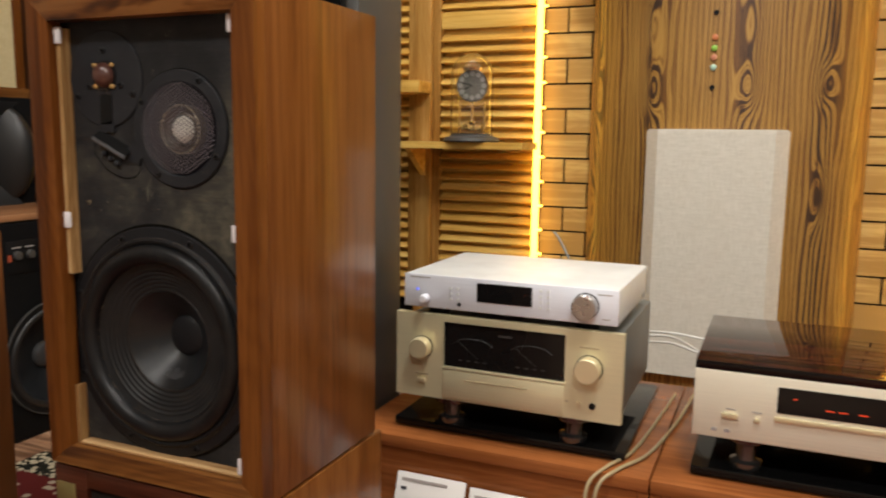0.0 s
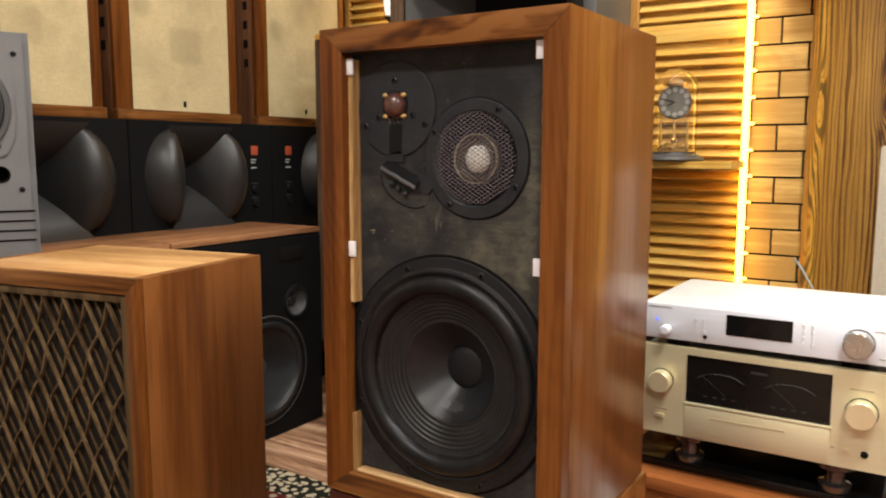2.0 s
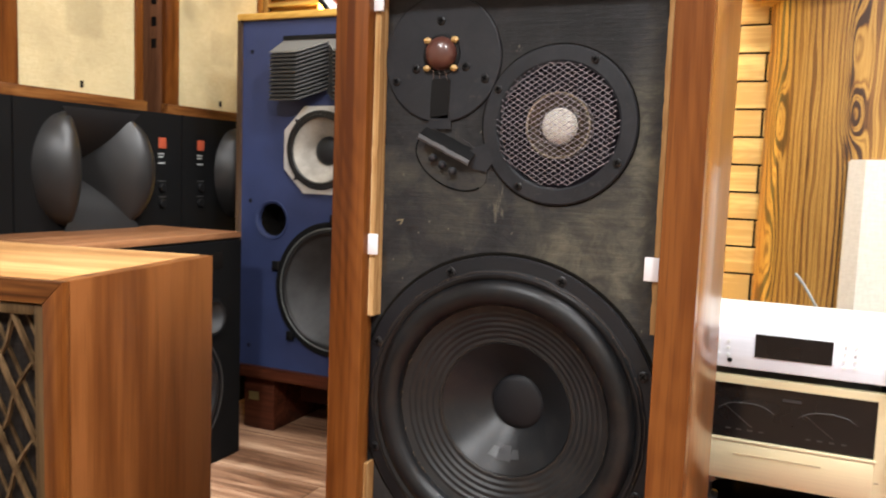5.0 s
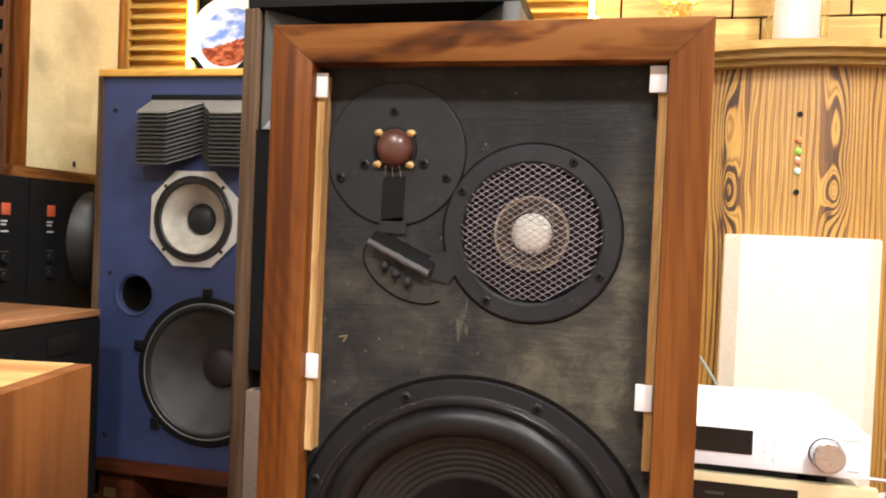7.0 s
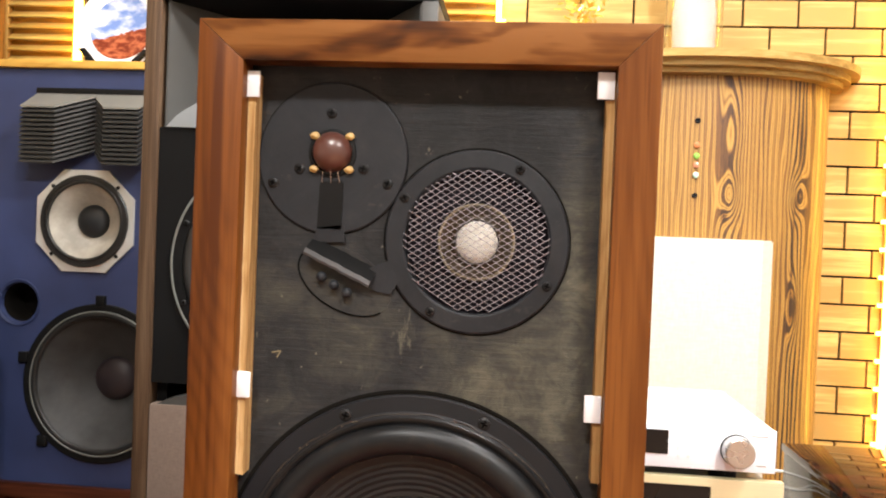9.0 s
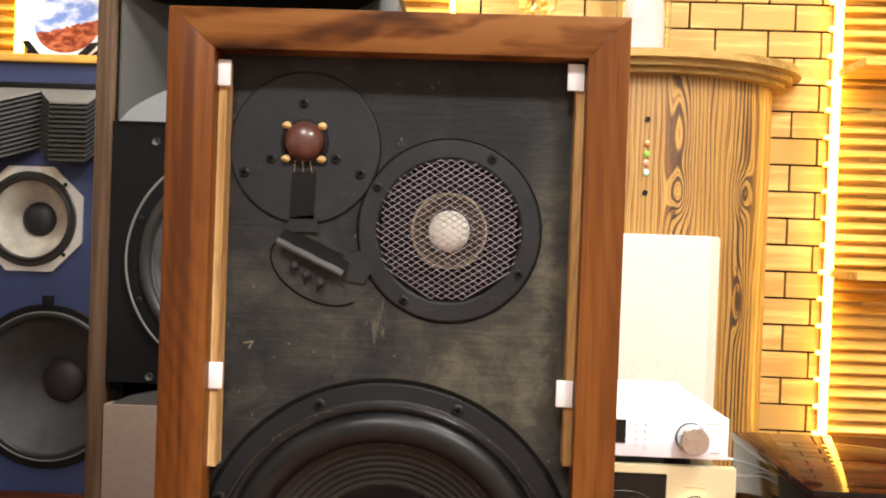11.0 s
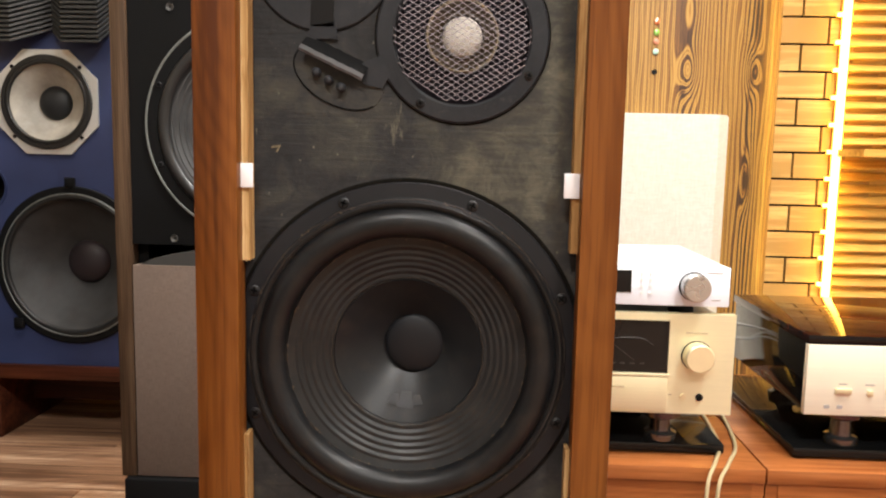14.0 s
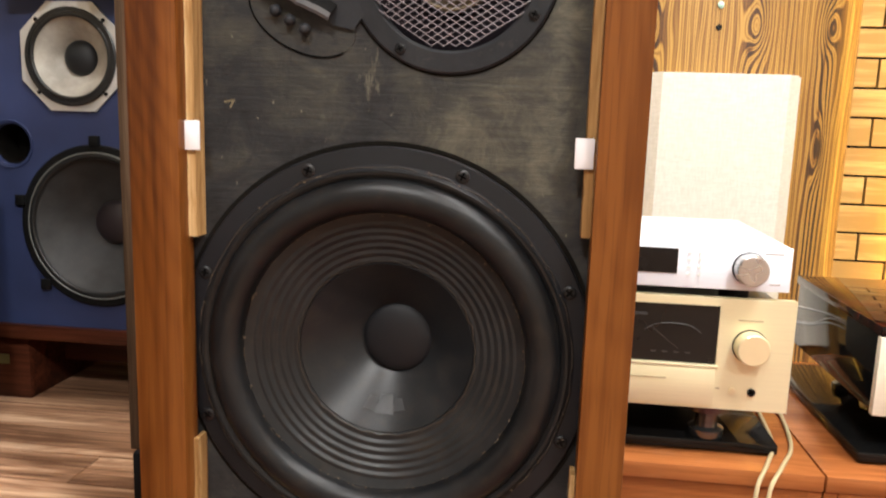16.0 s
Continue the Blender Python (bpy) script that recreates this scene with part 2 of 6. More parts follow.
def worn_plate():
    """Matt dark driver plate, rubbed and dusty."""
    m = Mat("driver_plate", 0.55, spec=0.3)
    big = m.noise(m.coords((16, 16, 16), True), 1.0, 7.0, 0.7, 0.8)
    fine = m.noise(m.coords((90, 90, 60), True), 1.0, 5.0, 0.7)
    f = m.math("ADD", m.math("MULTIPLY", big, 0.7), m.math("MULTIPLY", fine, 0.3))
    col = m.ramp(f, [(0.38, (0.0105, 0.0115, 0.0145)), (0.55, (0.0165, 0.0178, 0.0215)), (0.68, (0.028, 0.0285, 0.030))])
    rub = m.ramp(m.noise(m.coords((45, 45, 70), True), 1.0, 5.0, 0.7), [(0.64, (0, 0, 0)), (0.74, (1, 1, 1))])
    m.colour(m.mix(m.math("MULTIPLY", rub, 0.5), col, (0.06, 0.058, 0.052)))
    m.rough(fine, 0.38, 0.75)
    m.bump(fine, 0.35, 0.0008)
    return m.m


def cone_paper(name, colour, rough=0.55, dust=0.0, spec=0.4):
    m = Mat(name, rough, spec=spec)
    big = m.noise(m.coords(), 14.0, 5.0, 0.6)
    fine = m.noise(m.coords(), 420.0, 2.0)
    col = m.ramp(big, [(0.3, [c * 0.65 for c in colour]), (0.7, [c * 1.35 for c in colour])])
    if dust:
        grime = m.ramp(m.noise(m.coords(), 55.0, 7.0, 0.72, 0.6), [(0.50, (0, 0, 0)), (0.70, (1, 1, 1))])
        col = m.mix(m.math("MULTIPLY", grime, dust), col, (0.062, 0.045, 0.029))
    m.colour(col)
    m.rough(big, rough - 0.15, rough + 0.2)
    m.bump(fine, 0.15, 0.0005)
    return m.m


def rug_pattern():
    """A woven rug: red field with cream leaves, and a dark border with pale flecks."""
    m = Mat("rug_wool", 0.95, spec=0.1)
    sep = m.node("ShaderNodeSeparateXYZ", {0: m.coords()})
    y = sep.outputs[1]
    v = m.node("ShaderNodeTexVoronoi", {"Vector": m.coords((26, 26, 1)), "Scale": 1.0}, feature="F1").outputs[0]
    n = m.noise(m.coords((18, 18, 1)), 1.0, 3.0)
    leaf = m.ramp(m.math("ADD", v, m.math("MULTIPLY", n, 0.5)), [(0.5, (1, 1, 1)), (0.56, (0, 0, 0))])
    field = m.mix(leaf, (0.13, 0.02, 0.018), (0.48, 0.41, 0.30))
    fleck = m.ramp(m.node("ShaderNodeTexVoronoi", {"Vector": m.coords((55, 55, 1)), "Scale": 1.0}).outputs[0], [(0.42, (1, 1, 1)), (0.50, (0, 0, 0))])
    border = m.mix(fleck, (0.02, 0.02, 0.015), (0.62, 0.54, 0.38))
    near = m.math("GREATER_THAN", y, -0.115)
    m.colour(m.mix(near, field, border))
    m.bump(m.noise(m.coords(), 700.0, 2.0), 0.4, 0.002)
    return m.m


def lacquer():
    """Dark striped veneer under mirror-smooth clear lacquer."""
    m = Mat("dark_piano_lacquer", 0.03, spec=0.26)
    n = m.noise(m.coords((1.2, 70, 1.2)), 1.0, 3.0, 0.5, 0.4)
    m.colour(m.ramp(n, [(0.45, (0.004, 0.002, 0.002)), (0.6, (0.045, 0.009, 0.005)), (0.72, (0.11, 0.022, 0.012))]))
    return m.m


def brushed(name, colour, rough=0.32, axis=2, metal=1.0):
    m = Mat(name, rough, metal)
    s = [6.0, 6.0, 6.0]
    s[axis] = 900.0
    n = m.noise(m.coords(s), 1.0, 3.0)
    m.colour(m.ramp(n, [(0.3, [c * 0.9 for c in colour]), (0.7, colour)]))
    m.rough(n, rough - 0.06, rough + 0.1)
    return m.m


WALNUT = wood("walnut_veneer", (0.094, 0.0285, 0.0056), (0.145, 0.048, 0.0092), (0.196, 0.074, 0.0175), "z", 1.0, 0.31, 0.9)
WALNUT_X = wood("walnut_rail", (0.06, 0.020, 0.006), (0.15, 0.056, 0.0135), (0.25, 0.108, 0.030), "x", 1.1, 0.34, 0.12, figure=3.0, rings=110.0)
FRAME_Z = wood("walnut_stile", (0.058, 0.0155, 0.0032), (0.118, 0.036, 0.0062), (0.172, 0.059, 0.0115), "z", 1.0, 0.34, 0.12)
WALNUT_LIGHT = wood("walnut_light", (0.090, 0.0280, 0.0066), (0.138, 0.0465, 0.0110), (0.188, 0.069, 0.0185), "z", 0.55, 0.36, 0.1, figure=2.4, streak=1.25, rings=60.0, ringed=0.05)
FIGURED = figured()
# paler copy of the cabinet walnut: light falling on the top is in the colour
WALNUT_LIT_TOP = wood("walnut_lit_top", (0.31, 0.15, 0.050), (0.44, 0.235, 0.085), (0.55, 0.33, 0.14), "x", 0.8, 0.36, 0.15)
RAW = wood("raw_edge_wood", (0.22, 0.11, 0.035), (0.42, 0.245, 0.095), (0.66, 0.46, 0.23), "z", 2.0, 0.8)
RAW_X = wood("raw_rail_wood", (0.22, 0.11, 0.04), (0.40, 0.22, 0.09), (0.58, 0.38, 0.18), "x", 2.0, 0.8)
SMOKED = wood("smoked_walnut", (0.035, 0.020, 0.011), (0.075, 0.045, 0.026), (0.12, 0.077, 0.047), "z", 1.2, 0.45)
MAHOGANY = wood("mahogany", (0.19, 0.058, 0.0155), (0.255, 0.083, 0.023), (0.32, 0.11, 0.032), "x", 1.0, 0.22, 0.6)
DARK_STAND = wood("stand_wood", (0.03, 0.009, 0.005), (0.065, 0.018, 0.009), (0.1, 0.03, 0.014), "x", 1.0, 0.35, 0.2)
PINE = wood("lacquered_pine", (0.48, 0.255, 0.045), (0.66, 0.39, 0.085), (0.76, 0.51, 0.14), "x", 0.8, 0.4, 0.2)
# upright pine is a darker copy of PINE, with the post's shade in its colour
PINE_SHADED = wood("shaded_pine_post", (0.30, 0.145, 0.03), (0.42, 0.225, 0.055), (0.52, 0.31, 0.095), "z", 0.8, 0.4, 0.2)
BRICK = wood("wooden_brick", (0.43, 0.265, 0.08), (0.60, 0.415, 0.145), (0.69, 0.505, 0.20), "x", 0.6, 0.5, 0.1, streak=0.5)
FLOOR = wood("floor_laminate", (0.15, 0.074, 0.040), (0.36, 0.20, 0.115), (0.62, 0.42, 0.27), "x", 0.75, 0.36, streak=0.9)
BURNT = knotty()
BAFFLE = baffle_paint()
CORNICE = wood("cornice_pine", (0.25, 0.145, 0.036), (0.35, 0.215, 0.06), (0.43, 0.285, 0.095), "x", 0.8, 0.45, 0.2)
BLACK = paint("satin_black", (0.0055, 0.0055, 0.0058), 0.55, spec=0.18)
BLACK_MATT = paint("matt_black", (0.0045, 0.0045, 0.0047), 0.7, spec=0.12)
VOID = paint("dark_gap", (0.006, 0.005, 0.004), 0.9, spec=0.1)
BLACK_GLOSS = paint("gloss_black", (0.006, 0.006, 0.006), 0.06, bump=0.0, spec=0.26)
PLATE_GREY = worn_plate()
RUBBER = paint("rubber_surround", (0.014, 0.014, 0.014), 0.38, grain=25)
FOAM = cone_paper("aged_surround", (0.0062, 0.0067, 0.0076), 0.38, 0.16, 0.3)
PAPER_DARK = cone_paper("cone_paper_dark", (0.0105, 0.0122, 0.0142), 0.46)
PAPER_RIBBED = cone_paper("cone_paper_ribbed", (0.0115, 0.0124, 0.0134), 0.40, 0.16, 0.3)
BASKET = paint("basket_black", (0.0072, 0.0075, 0.0095), 0.55, vary=0.35, grain=12, bump=0.3, spec=0.28)
PAPER_INNER = cone_paper("cone_paper_inner", (0.0105, 0.0118, 0.0136), 0.33, 0.2, 0.36)
PAPER_GREY = cone_paper("cone_paper_grey", (0.042, 0.042, 0.042), 0.6)
PAPER_PALE = cone_paper("cone_paper_pale", (0.36, 0.33, 0.28), 0.7)
GLUE_GLOSS = paint("glue_patch", (0.085, 0.087, 0.092), 0.24, vary=0.3)
OLD_GLUE = paint("old_yellow_glue", (0.46, 0.29, 0.09), 0.45, vary=0.4, grain=12, bump=0.4)
PURPLE_CAP = paint("purple_brown_cap", (0.03, 0.021, 0.024), 0.55)
COPPER_DOME = paint("brown_dome", (0.085, 0.030, 0.021), 0.36, vary=0.35, coat=0.35)
IVORY_DOME = paint("ivory_dome", (0.90, 0.87, 0.78), 0.55)
RUST_RING = paint("stained_ring", (0.062, 0.042, 0.020), 0.34, 0.3, vary=0.55, grain=20)
MESH_METAL = paint("expanded_metal", (0.36, 0.34, 0.40), 0.26, 0.9)
FELT = paint("purple_grey_felt", (0.010, 0.008, 0.0105), 0.95, spec=0.1, bump=0.4)
TAPE = paint("white_fabric_tape", (0.74, 0.72, 0.74), 0.8)
TAPE_SHEEN = paint("tape_fold_sheen", (0.10, 0.103, 0.112), 0.4, vary=0.35, grain=20, bump=0.3)
SCREW = paint("black_screw", (0.008, 0.008, 0.0088), 0.42, spec=0.3)
DUST_CAP = paint("black_dust_cap", (0.0072, 0.0075, 0.0092), 0.55, spec=0.25)
DUSTY = paint("dusty_brown_gasket", (0.034, 0.024, 0.0155), 0.7, vary=0.6, grain=15, bump=0.4)
CRUMB = paint("brown_crumb", (0.085, 0.058, 0.034), 0.6, vary=0.5)
SLOT_DARK = paint("screw_recess", (0.002, 0.002, 0.002), 0.9, spec=0.05, bump=0)
BLUE = paint("blue_baffle", (0.025, 0.038, 0.108), 0.6, vary=0.18)
CAST = paint("cast_aluminium", (0.62, 0.61, 0.58), 0.4, 0.4)
SILVER = brushed("silver_anodised", (0.82, 0.85, 0.92), 0.46, metal=0.18)
SILVER_TOP = paint("silver_lid", (0.80, 0.84, 0.84), 0.45, 0.35)
CHROME = paint("turned_steel", (0.50, 0.485, 0.465), 0.27, 0.9, bump=0)
FOOT_STEEL = paint("dark_steel_foot", (0.15, 0.147, 0.143), 0.2, 0.85, bump=0)
GOLD = brushed("champagne_alloy", (0.82, 0.755, 0.495), 0.38, metal=0.55)
GOLD_KNOB = paint("champagne_knob", (0.78, 0.69, 0.44), 0.3, 0.6, bump=0)
STEEL_GREY = paint("grey_steel_case", (0.17, 0.18, 0.17), 0.45, 0.3)
DISC_FRONT = brushed("pale_champagne_alloy", (0.84, 0.785, 0.63), 0.42, metal=0.3)
LIP_SILVER = paint("lip_silver", (0.30, 0.33, 0.355), 0.35, 0.5)
BRONZE = paint("bronze_throat", (0.16, 0.115, 0.06), 0.35, 0.7)
DISPLAY = paint("smoked_display", (0.007, 0.0065, 0.0065), 0.08, bump=0, spec=0.24)
DISPLAY_MARK = paint("display_mark", (0.03, 0.029, 0.029), 0.5)
INK = paint("grey_ink", (0.34, 0.31, 0.29), 0.6)
INK_GOLD = paint("gold_ink", (0.42, 0.34, 0.2), 0.6)
LACQUER = lacquer()
GREY_PLASTIC = paint("grey_moulding", (0.130, 0.128, 0.128), 0.55, bump=0.2)
GREY_DARK = paint("charcoal_moulding", (0.05, 0.049, 0.046), 0.5)
BRASS = paint("brass", (0.85, 0.62, 0.24), 0.28, 0.85)
GREEN_BRASS = paint("aged_brass_plate", (0.3, 0.25, 0.1), 0.4, 0.6)
ORANGE = paint("orange_badge", (0.37, 0.068, 0.028), 0.5)
WHITE_INK = paint("white_ink", (0.42, 0.42, 0.40), 0.6)
CREAM = cloth("cream_cloth", (0.56, 0.53, 0.45), (0.66, 0.63, 0.55), 420.0)
GRILLE_CLOTH = cloth("oatmeal_grille_cloth", (0.47, 0.38, 0.205), (0.56, 0.47, 0.272), 560.0, 0.45, True)
BROWN_CLOTH = cloth("taupe_grille_cloth", (0.155, 0.115, 0.093), (0.20, 0.152, 0.126), 900.0, 0.25)
DARK_CLOTH = cloth("dark_grille_cloth", (0.010, 0.008, 0.007), (0.022, 0.018, 0.015), 500.0)
LATTICE = wood("lattice_wood", (0.042, 0.0235, 0.0098), (0.090, 0.055, 0.025), (0.165, 0.107, 0.053), "z", 2.0, 0.42)
LATTICE_RIM = wood("lattice_rim_wood", (0.052, 0.030, 0.0125), (0.086, 0.052, 0.022), (0.12, 0.077, 0.035), "z", 2.0, 0.45)
PAGE = paint("white_paper", (0.8, 0.79, 0.76), 0.7, vary=0.04)
PAGE_YELLOW = paint("pale_yellow_paper", (0.78, 0.72, 0.4), 0.7)
RED_INK = paint("red_ink", (0.5, 0.05, 0.06), 0.6)
DARK_INK = paint("dark_ink", (0.06, 0.06, 0.07), 0.6)
CABLE = paint("beige_cable", (0.36, 0.285, 0.155), 0.5)
CABLE_WHITE = paint("white_cable", (0.66, 0.65, 0.6), 0.5)
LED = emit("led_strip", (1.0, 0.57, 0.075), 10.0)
LED_BLUE = emit("led_blue", (0.1, 0.15, 1.0), 1.5)
LED_RED = emit("led_red", (1.0, 0.08, 0.02), 0.25)
DIFFUSER = emit("lamp_diffuser", LAMP_COLOUR, 6.0)
DOME_GLASS = glass("dome_glass")
WALL = paint("wall_plaster", (0.46, 0.43, 0.38), 0.8)
CEILING = paint("ceiling_paint", (0.62, 0.6, 0.56), 0.85)
GOLD_LEAF = paint("gold_tinsel", (0.8, 0.5, 0.08), 0.3, 0.8)
LANTERN = paint("white_porcelain", (0.85, 0.84, 0.85), 0.3)
PLATE_RIM = paint("plate_glaze", (0.82, 0.82, 0.82), 0.15)


# ---- builders ----
def box(bm, x0, y0, z0, x1, y1, z1, bevel=0.0, seg=2):
    r = bmesh.ops.create_cube(bm, size=1.0)["verts"]
    for v in r:
        v.co = Vector((x0 + (v.co.x + 0.5) * (x1 - x0), y0 + (v.co.y + 0.5) * (y1 - y0), z0 + (v.co.z + 0.5) * (z1 - z0)))
    if bevel:
        e = {e for v in r for e in v.link_edges}
        bmesh.ops.bevel(bm, geom=list(e), offset=bevel, segments=seg, affect="EDGES", profile=0.5)
    return bm


def shell(x0, y0, z0, x1, y1, z1, t=0.018):
    """A cabinet open at its front: outer and inner skins joined by the front edge."""
    bm = bmesh.new()
    def corners(a, b, c, d, e, f):
        return [bm.verts.new(p) for p in ((a, b, c), (d, b, c), (d, b, f), (a, b, f), (a, e, c), (d, e, c), (d, e, f), (a, e, f))]
    o, i = corners(x0, y0, z0, x1, y1, z1), corners(x0 + t, y0, z0 + t, x1 - t, y1 - t, z1 - t)
    for q in (o, i):
        bm.faces.new((q[4], q[5], q[6], q[7]))
        for a in range(4):
            b = (a + 1) % 4
            bm.faces.new((q[a], q[b], q[4 + b], q[4 + a]))
    for a in range(4):
        b = (a + 1) % 4
        bm.faces.new((o[a], o[b], i[b], i[a]))
    bmesh.ops.recalc_face_normals(bm, faces=bm.faces)
    return bm


def inside(p, loop):
    hit, n = False, len(loop)
    for k in range(n):
        (xa, za), (xb, zb) = loop[k], loop[(k + 1) % n]
        if (za > p[1]) != (zb > p[1]) and p[0] < (xb - xa) * (p[1] - za) / (zb - za) + xa:
            hit = not hit
    return hit


def circle(cx, cz, r, n=64):
    return [(cx + r * math.cos(2 * math.pi * k / n), cz + r * math.sin(2 * math.pi * k / n)) for k in range(n)]


def pierced(outline, holes, y0, y1):
    """A board in x and z with holes cut through it, thick from y0 to y1."""
    loops = [outline] + list(holes)
    pts, edges = [], []
    for loop in loops:
        s = len(pts)
        pts += [Vector(p) for p in loop]
        edges += [(s + k, s + (k + 1) % len(loop)) for k in range(len(loop))]
    vs, es, fs, *_ = delaunay_2d_cdt(pts, edges, [], 0, 1e-6)
    bm = bmesh.new()
    front = [bm.verts.new((v.x, y0, v.y)) for v in vs]
    for f in fs:
        c = sum((vs[k] for k in f), Vector((0, 0))) / len(f)
        if inside(c, outline) and not any(inside(c, hole) for hole in holes):
            bm.faces.new([front[k] for k in f])
    loose = [v for v in bm.verts if not v.link_faces]
    bmesh.ops.delete(bm, geom=loose, context="VERTS")
    ext = bmesh.ops.extrude_face_region(bm, geom=bm.faces[:])
    bmesh.ops.translate(bm, verts=[g for g in ext["geom"] if isinstance(g, bmesh.types.BMVert)], vec=(0, y1 - y0, 0))
    bmesh.ops.recalc_face_normals(bm, faces=bm.faces)
    return bm


def rect(x0, z0, x1, z1):
    return [(x0, z0), (x1, z0), (x1, z1), (x0, z1)]


def boxes(*rows, bevel=0.0):
    bm = bmesh.new()
    for r in rows:
        box(bm, *r, bevel=bevel)
    return bm


def lathe(bm, prof, cx=0.0, cz=0.0, n=72, y0=0.0):
    """Turn a profile of (radius, y) about the y axis through (cx, cz)."""
    rings = []
    for r, y in prof:
        if r < 1e-6:
            rings.append([bm.verts.new((cx, y0 + y, cz))])
        else:
            rings.append([bm.verts.new((cx + r * math.cos(2 * math.pi * i / n), y0 + y, cz + r * math.sin(2 * math.pi * i / n))) for i in range(n)])
    for a, b in zip(rings, rings[1:]):
        for i in range(n):
            j = (i + 1) % n
            if len(a) == 1 and len(b) == 1:
                continue
            if len(a) == 1:
                bm.faces.new((a[0], b[i], b[j]))
            elif len(b) == 1:
                bm.faces.new((a[i], a[j], b[0]))
            else:
                bm.faces.new((a[i], a[j], b[j], b[i]))
    bmesh.ops.recalc_face_normals(bm, faces=bm.faces)
    return bm


def turned(prof, cx=0.0, cz=0.0, n=72, y0=0.0):
    return lathe(bmesh.new(), prof, cx, cz, n, y0)


def upright(prof, cx=0.0, cy=0.0, n=48):
    """Turn a profile of (radius, z) about a vertical axis."""
    bm = turned([(r, z) for r, z in prof], 0, 0, n)
    for v in bm.verts:
        v.co = Vector((cx + v.co.x, cy + v.co.z, v.co.y))
    bmesh.ops.recalc_face_normals(bm, faces=bm.faces)
    return bm


def bar(bm, a, b, w, d):
    """A square bar from a to b, w across and d deep (towards y)."""
    a, b = Vector(a), Vector(b)
    t = (b - a).normalized()
    side = t.cross(Vector((0, 1, 0)))
    side = side.normalized() * w / 2 if side.length > 1e-6 else Vector((w / 2, 0, 0))
    up = side.cross(t).normalized() * d / 2
    vs = [bm.verts.new(p + s * side + u * up) for p in (a, b) for s, u in ((-1, -1), (1, -1), (1, 1), (-1, 1))]
    for f in ((0, 1, 2, 3), (7, 6, 5, 4), (0, 4, 5, 1), (1, 5, 6, 2), (2, 6, 7, 3), (3, 7, 4, 0)):
        bm.faces.new([vs[i] for i in f])
    bmesh.ops.recalc_face_normals(bm, faces=bm.faces)
    return bm


def prism(pts, y0, y1, bevel=0.0):
    """A flat shape in x and z, given by its outline, thick from y0 to y1."""
    bm = bmesh.new()
    a = [bm.verts.new((x, y0, z)) for x, z in pts]
    b = [bm.verts.new((x, y1, z)) for x, z in pts]
    bm.faces.new(a), bm.faces.new(b[::-1])
    for i in range(len(pts)):
        j = (i + 1) % len(pts)
        bm.faces.new((a[i], b[i], b[j], a[j]))
    bmesh.ops.recalc_face_normals(bm, faces=bm.faces)
    if bevel:
        bmesh.ops.bevel(bm, geom=bm.edges[:], offset=bevel, segments=2, affect="EDGES", profile=0.5)
    return bm


def slab(pts, z0, z1):
    """A flat shape in x and y, given by its outline, thick from z0 to z1."""
    bm = prism(pts, z0, z1)
    for v in bm.verts:
        v.co = Vector((v.co.x, v.co.z, v.co.y))
    bmesh.ops.recalc_face_normals(bm, faces=bm.faces)
    return bm


def tube(points, r, sides=8):
    """A round cable along smoothed points."""
    pts = [Vector(p) for p in points]
    path = []
    for i in range(len(pts) - 1):
        p0, p1, p2, p3 = pts[max(i - 1, 0)], pts[i], pts[i + 1], pts[min(i + 2, len(pts) - 1)]
        for k in range(8):
            t = k / 8
            path.append(0.5 * (2 * p1 + (p2 - p0) * t + (2 * p0 - 5 * p1 + 4 * p2 - p3) * t * t + (3 * p1 - p0 - 3 * p2 + p3) * t ** 3))
    path.append(pts[-1])
    bm = bmesh.new()
    rings = []
    for i, p in enumerate(path):
        d = (path[min(i + 1, len(path) - 1)] - path[max(i - 1, 0)]).normalized()
        s = d.cross(Vector((0.31, 0.17, 0.93))).normalized()
        u = d.cross(s)
        rings.append([bm.verts.new(p + r * (math.cos(2 * math.pi * k / sides) * s + math.sin(2 * math.pi * k / sides) * u)) for k in range(sides)])
    for a, b in zip(rings, rings[1:]):
        for k in range(sides):
            bm.faces.new((a[k], a[(k + 1) % sides], b[(k + 1) % sides], b[k]))
    bm.faces.new(rings[0]), bm.faces.new(rings[-1][::-1])
    bmesh.ops.recalc_face_normals(bm, faces=bm.faces)
    return bm


def finish(ob, bm, material, smooth=True):
    bm.to_mesh(ob.data)
    bm.free()
    ob.data.materials.append(material)
    if smooth:
        ob.data.polygons.foreach_set("use_smooth", [True] * len(ob.data.polygons))
        ob.data.set_sharp_from_angle(angle=radians(24))
    return ob


def part(name, bm, material, parent, label=""):
    ob = finish(new(name, bpy.data.meshes.new(name)), bm, material)
    ob.parent = parent
    return tagged(ob, label)


def thing(name, m, label, category, group=""):
    ob = new(name)
    ob.empty_display_size = 0.1
    ob.matrix_basis = m
    return tagged(ob, label, category, group)


def single(name, bm, material, label, category, m=None, group="", kind=""):
    ob = finish(new(name, bpy.data.meshes.new(name)), bm, material)
    if m is not None:
        ob.matrix_basis = m
    return tagged(ob, label, category, group, kind)


def structure(name, bm, material, label=""):
    return tagged(finish(new(name, bpy.data.meshes.new(name)), bm, material), label, kind="structure")


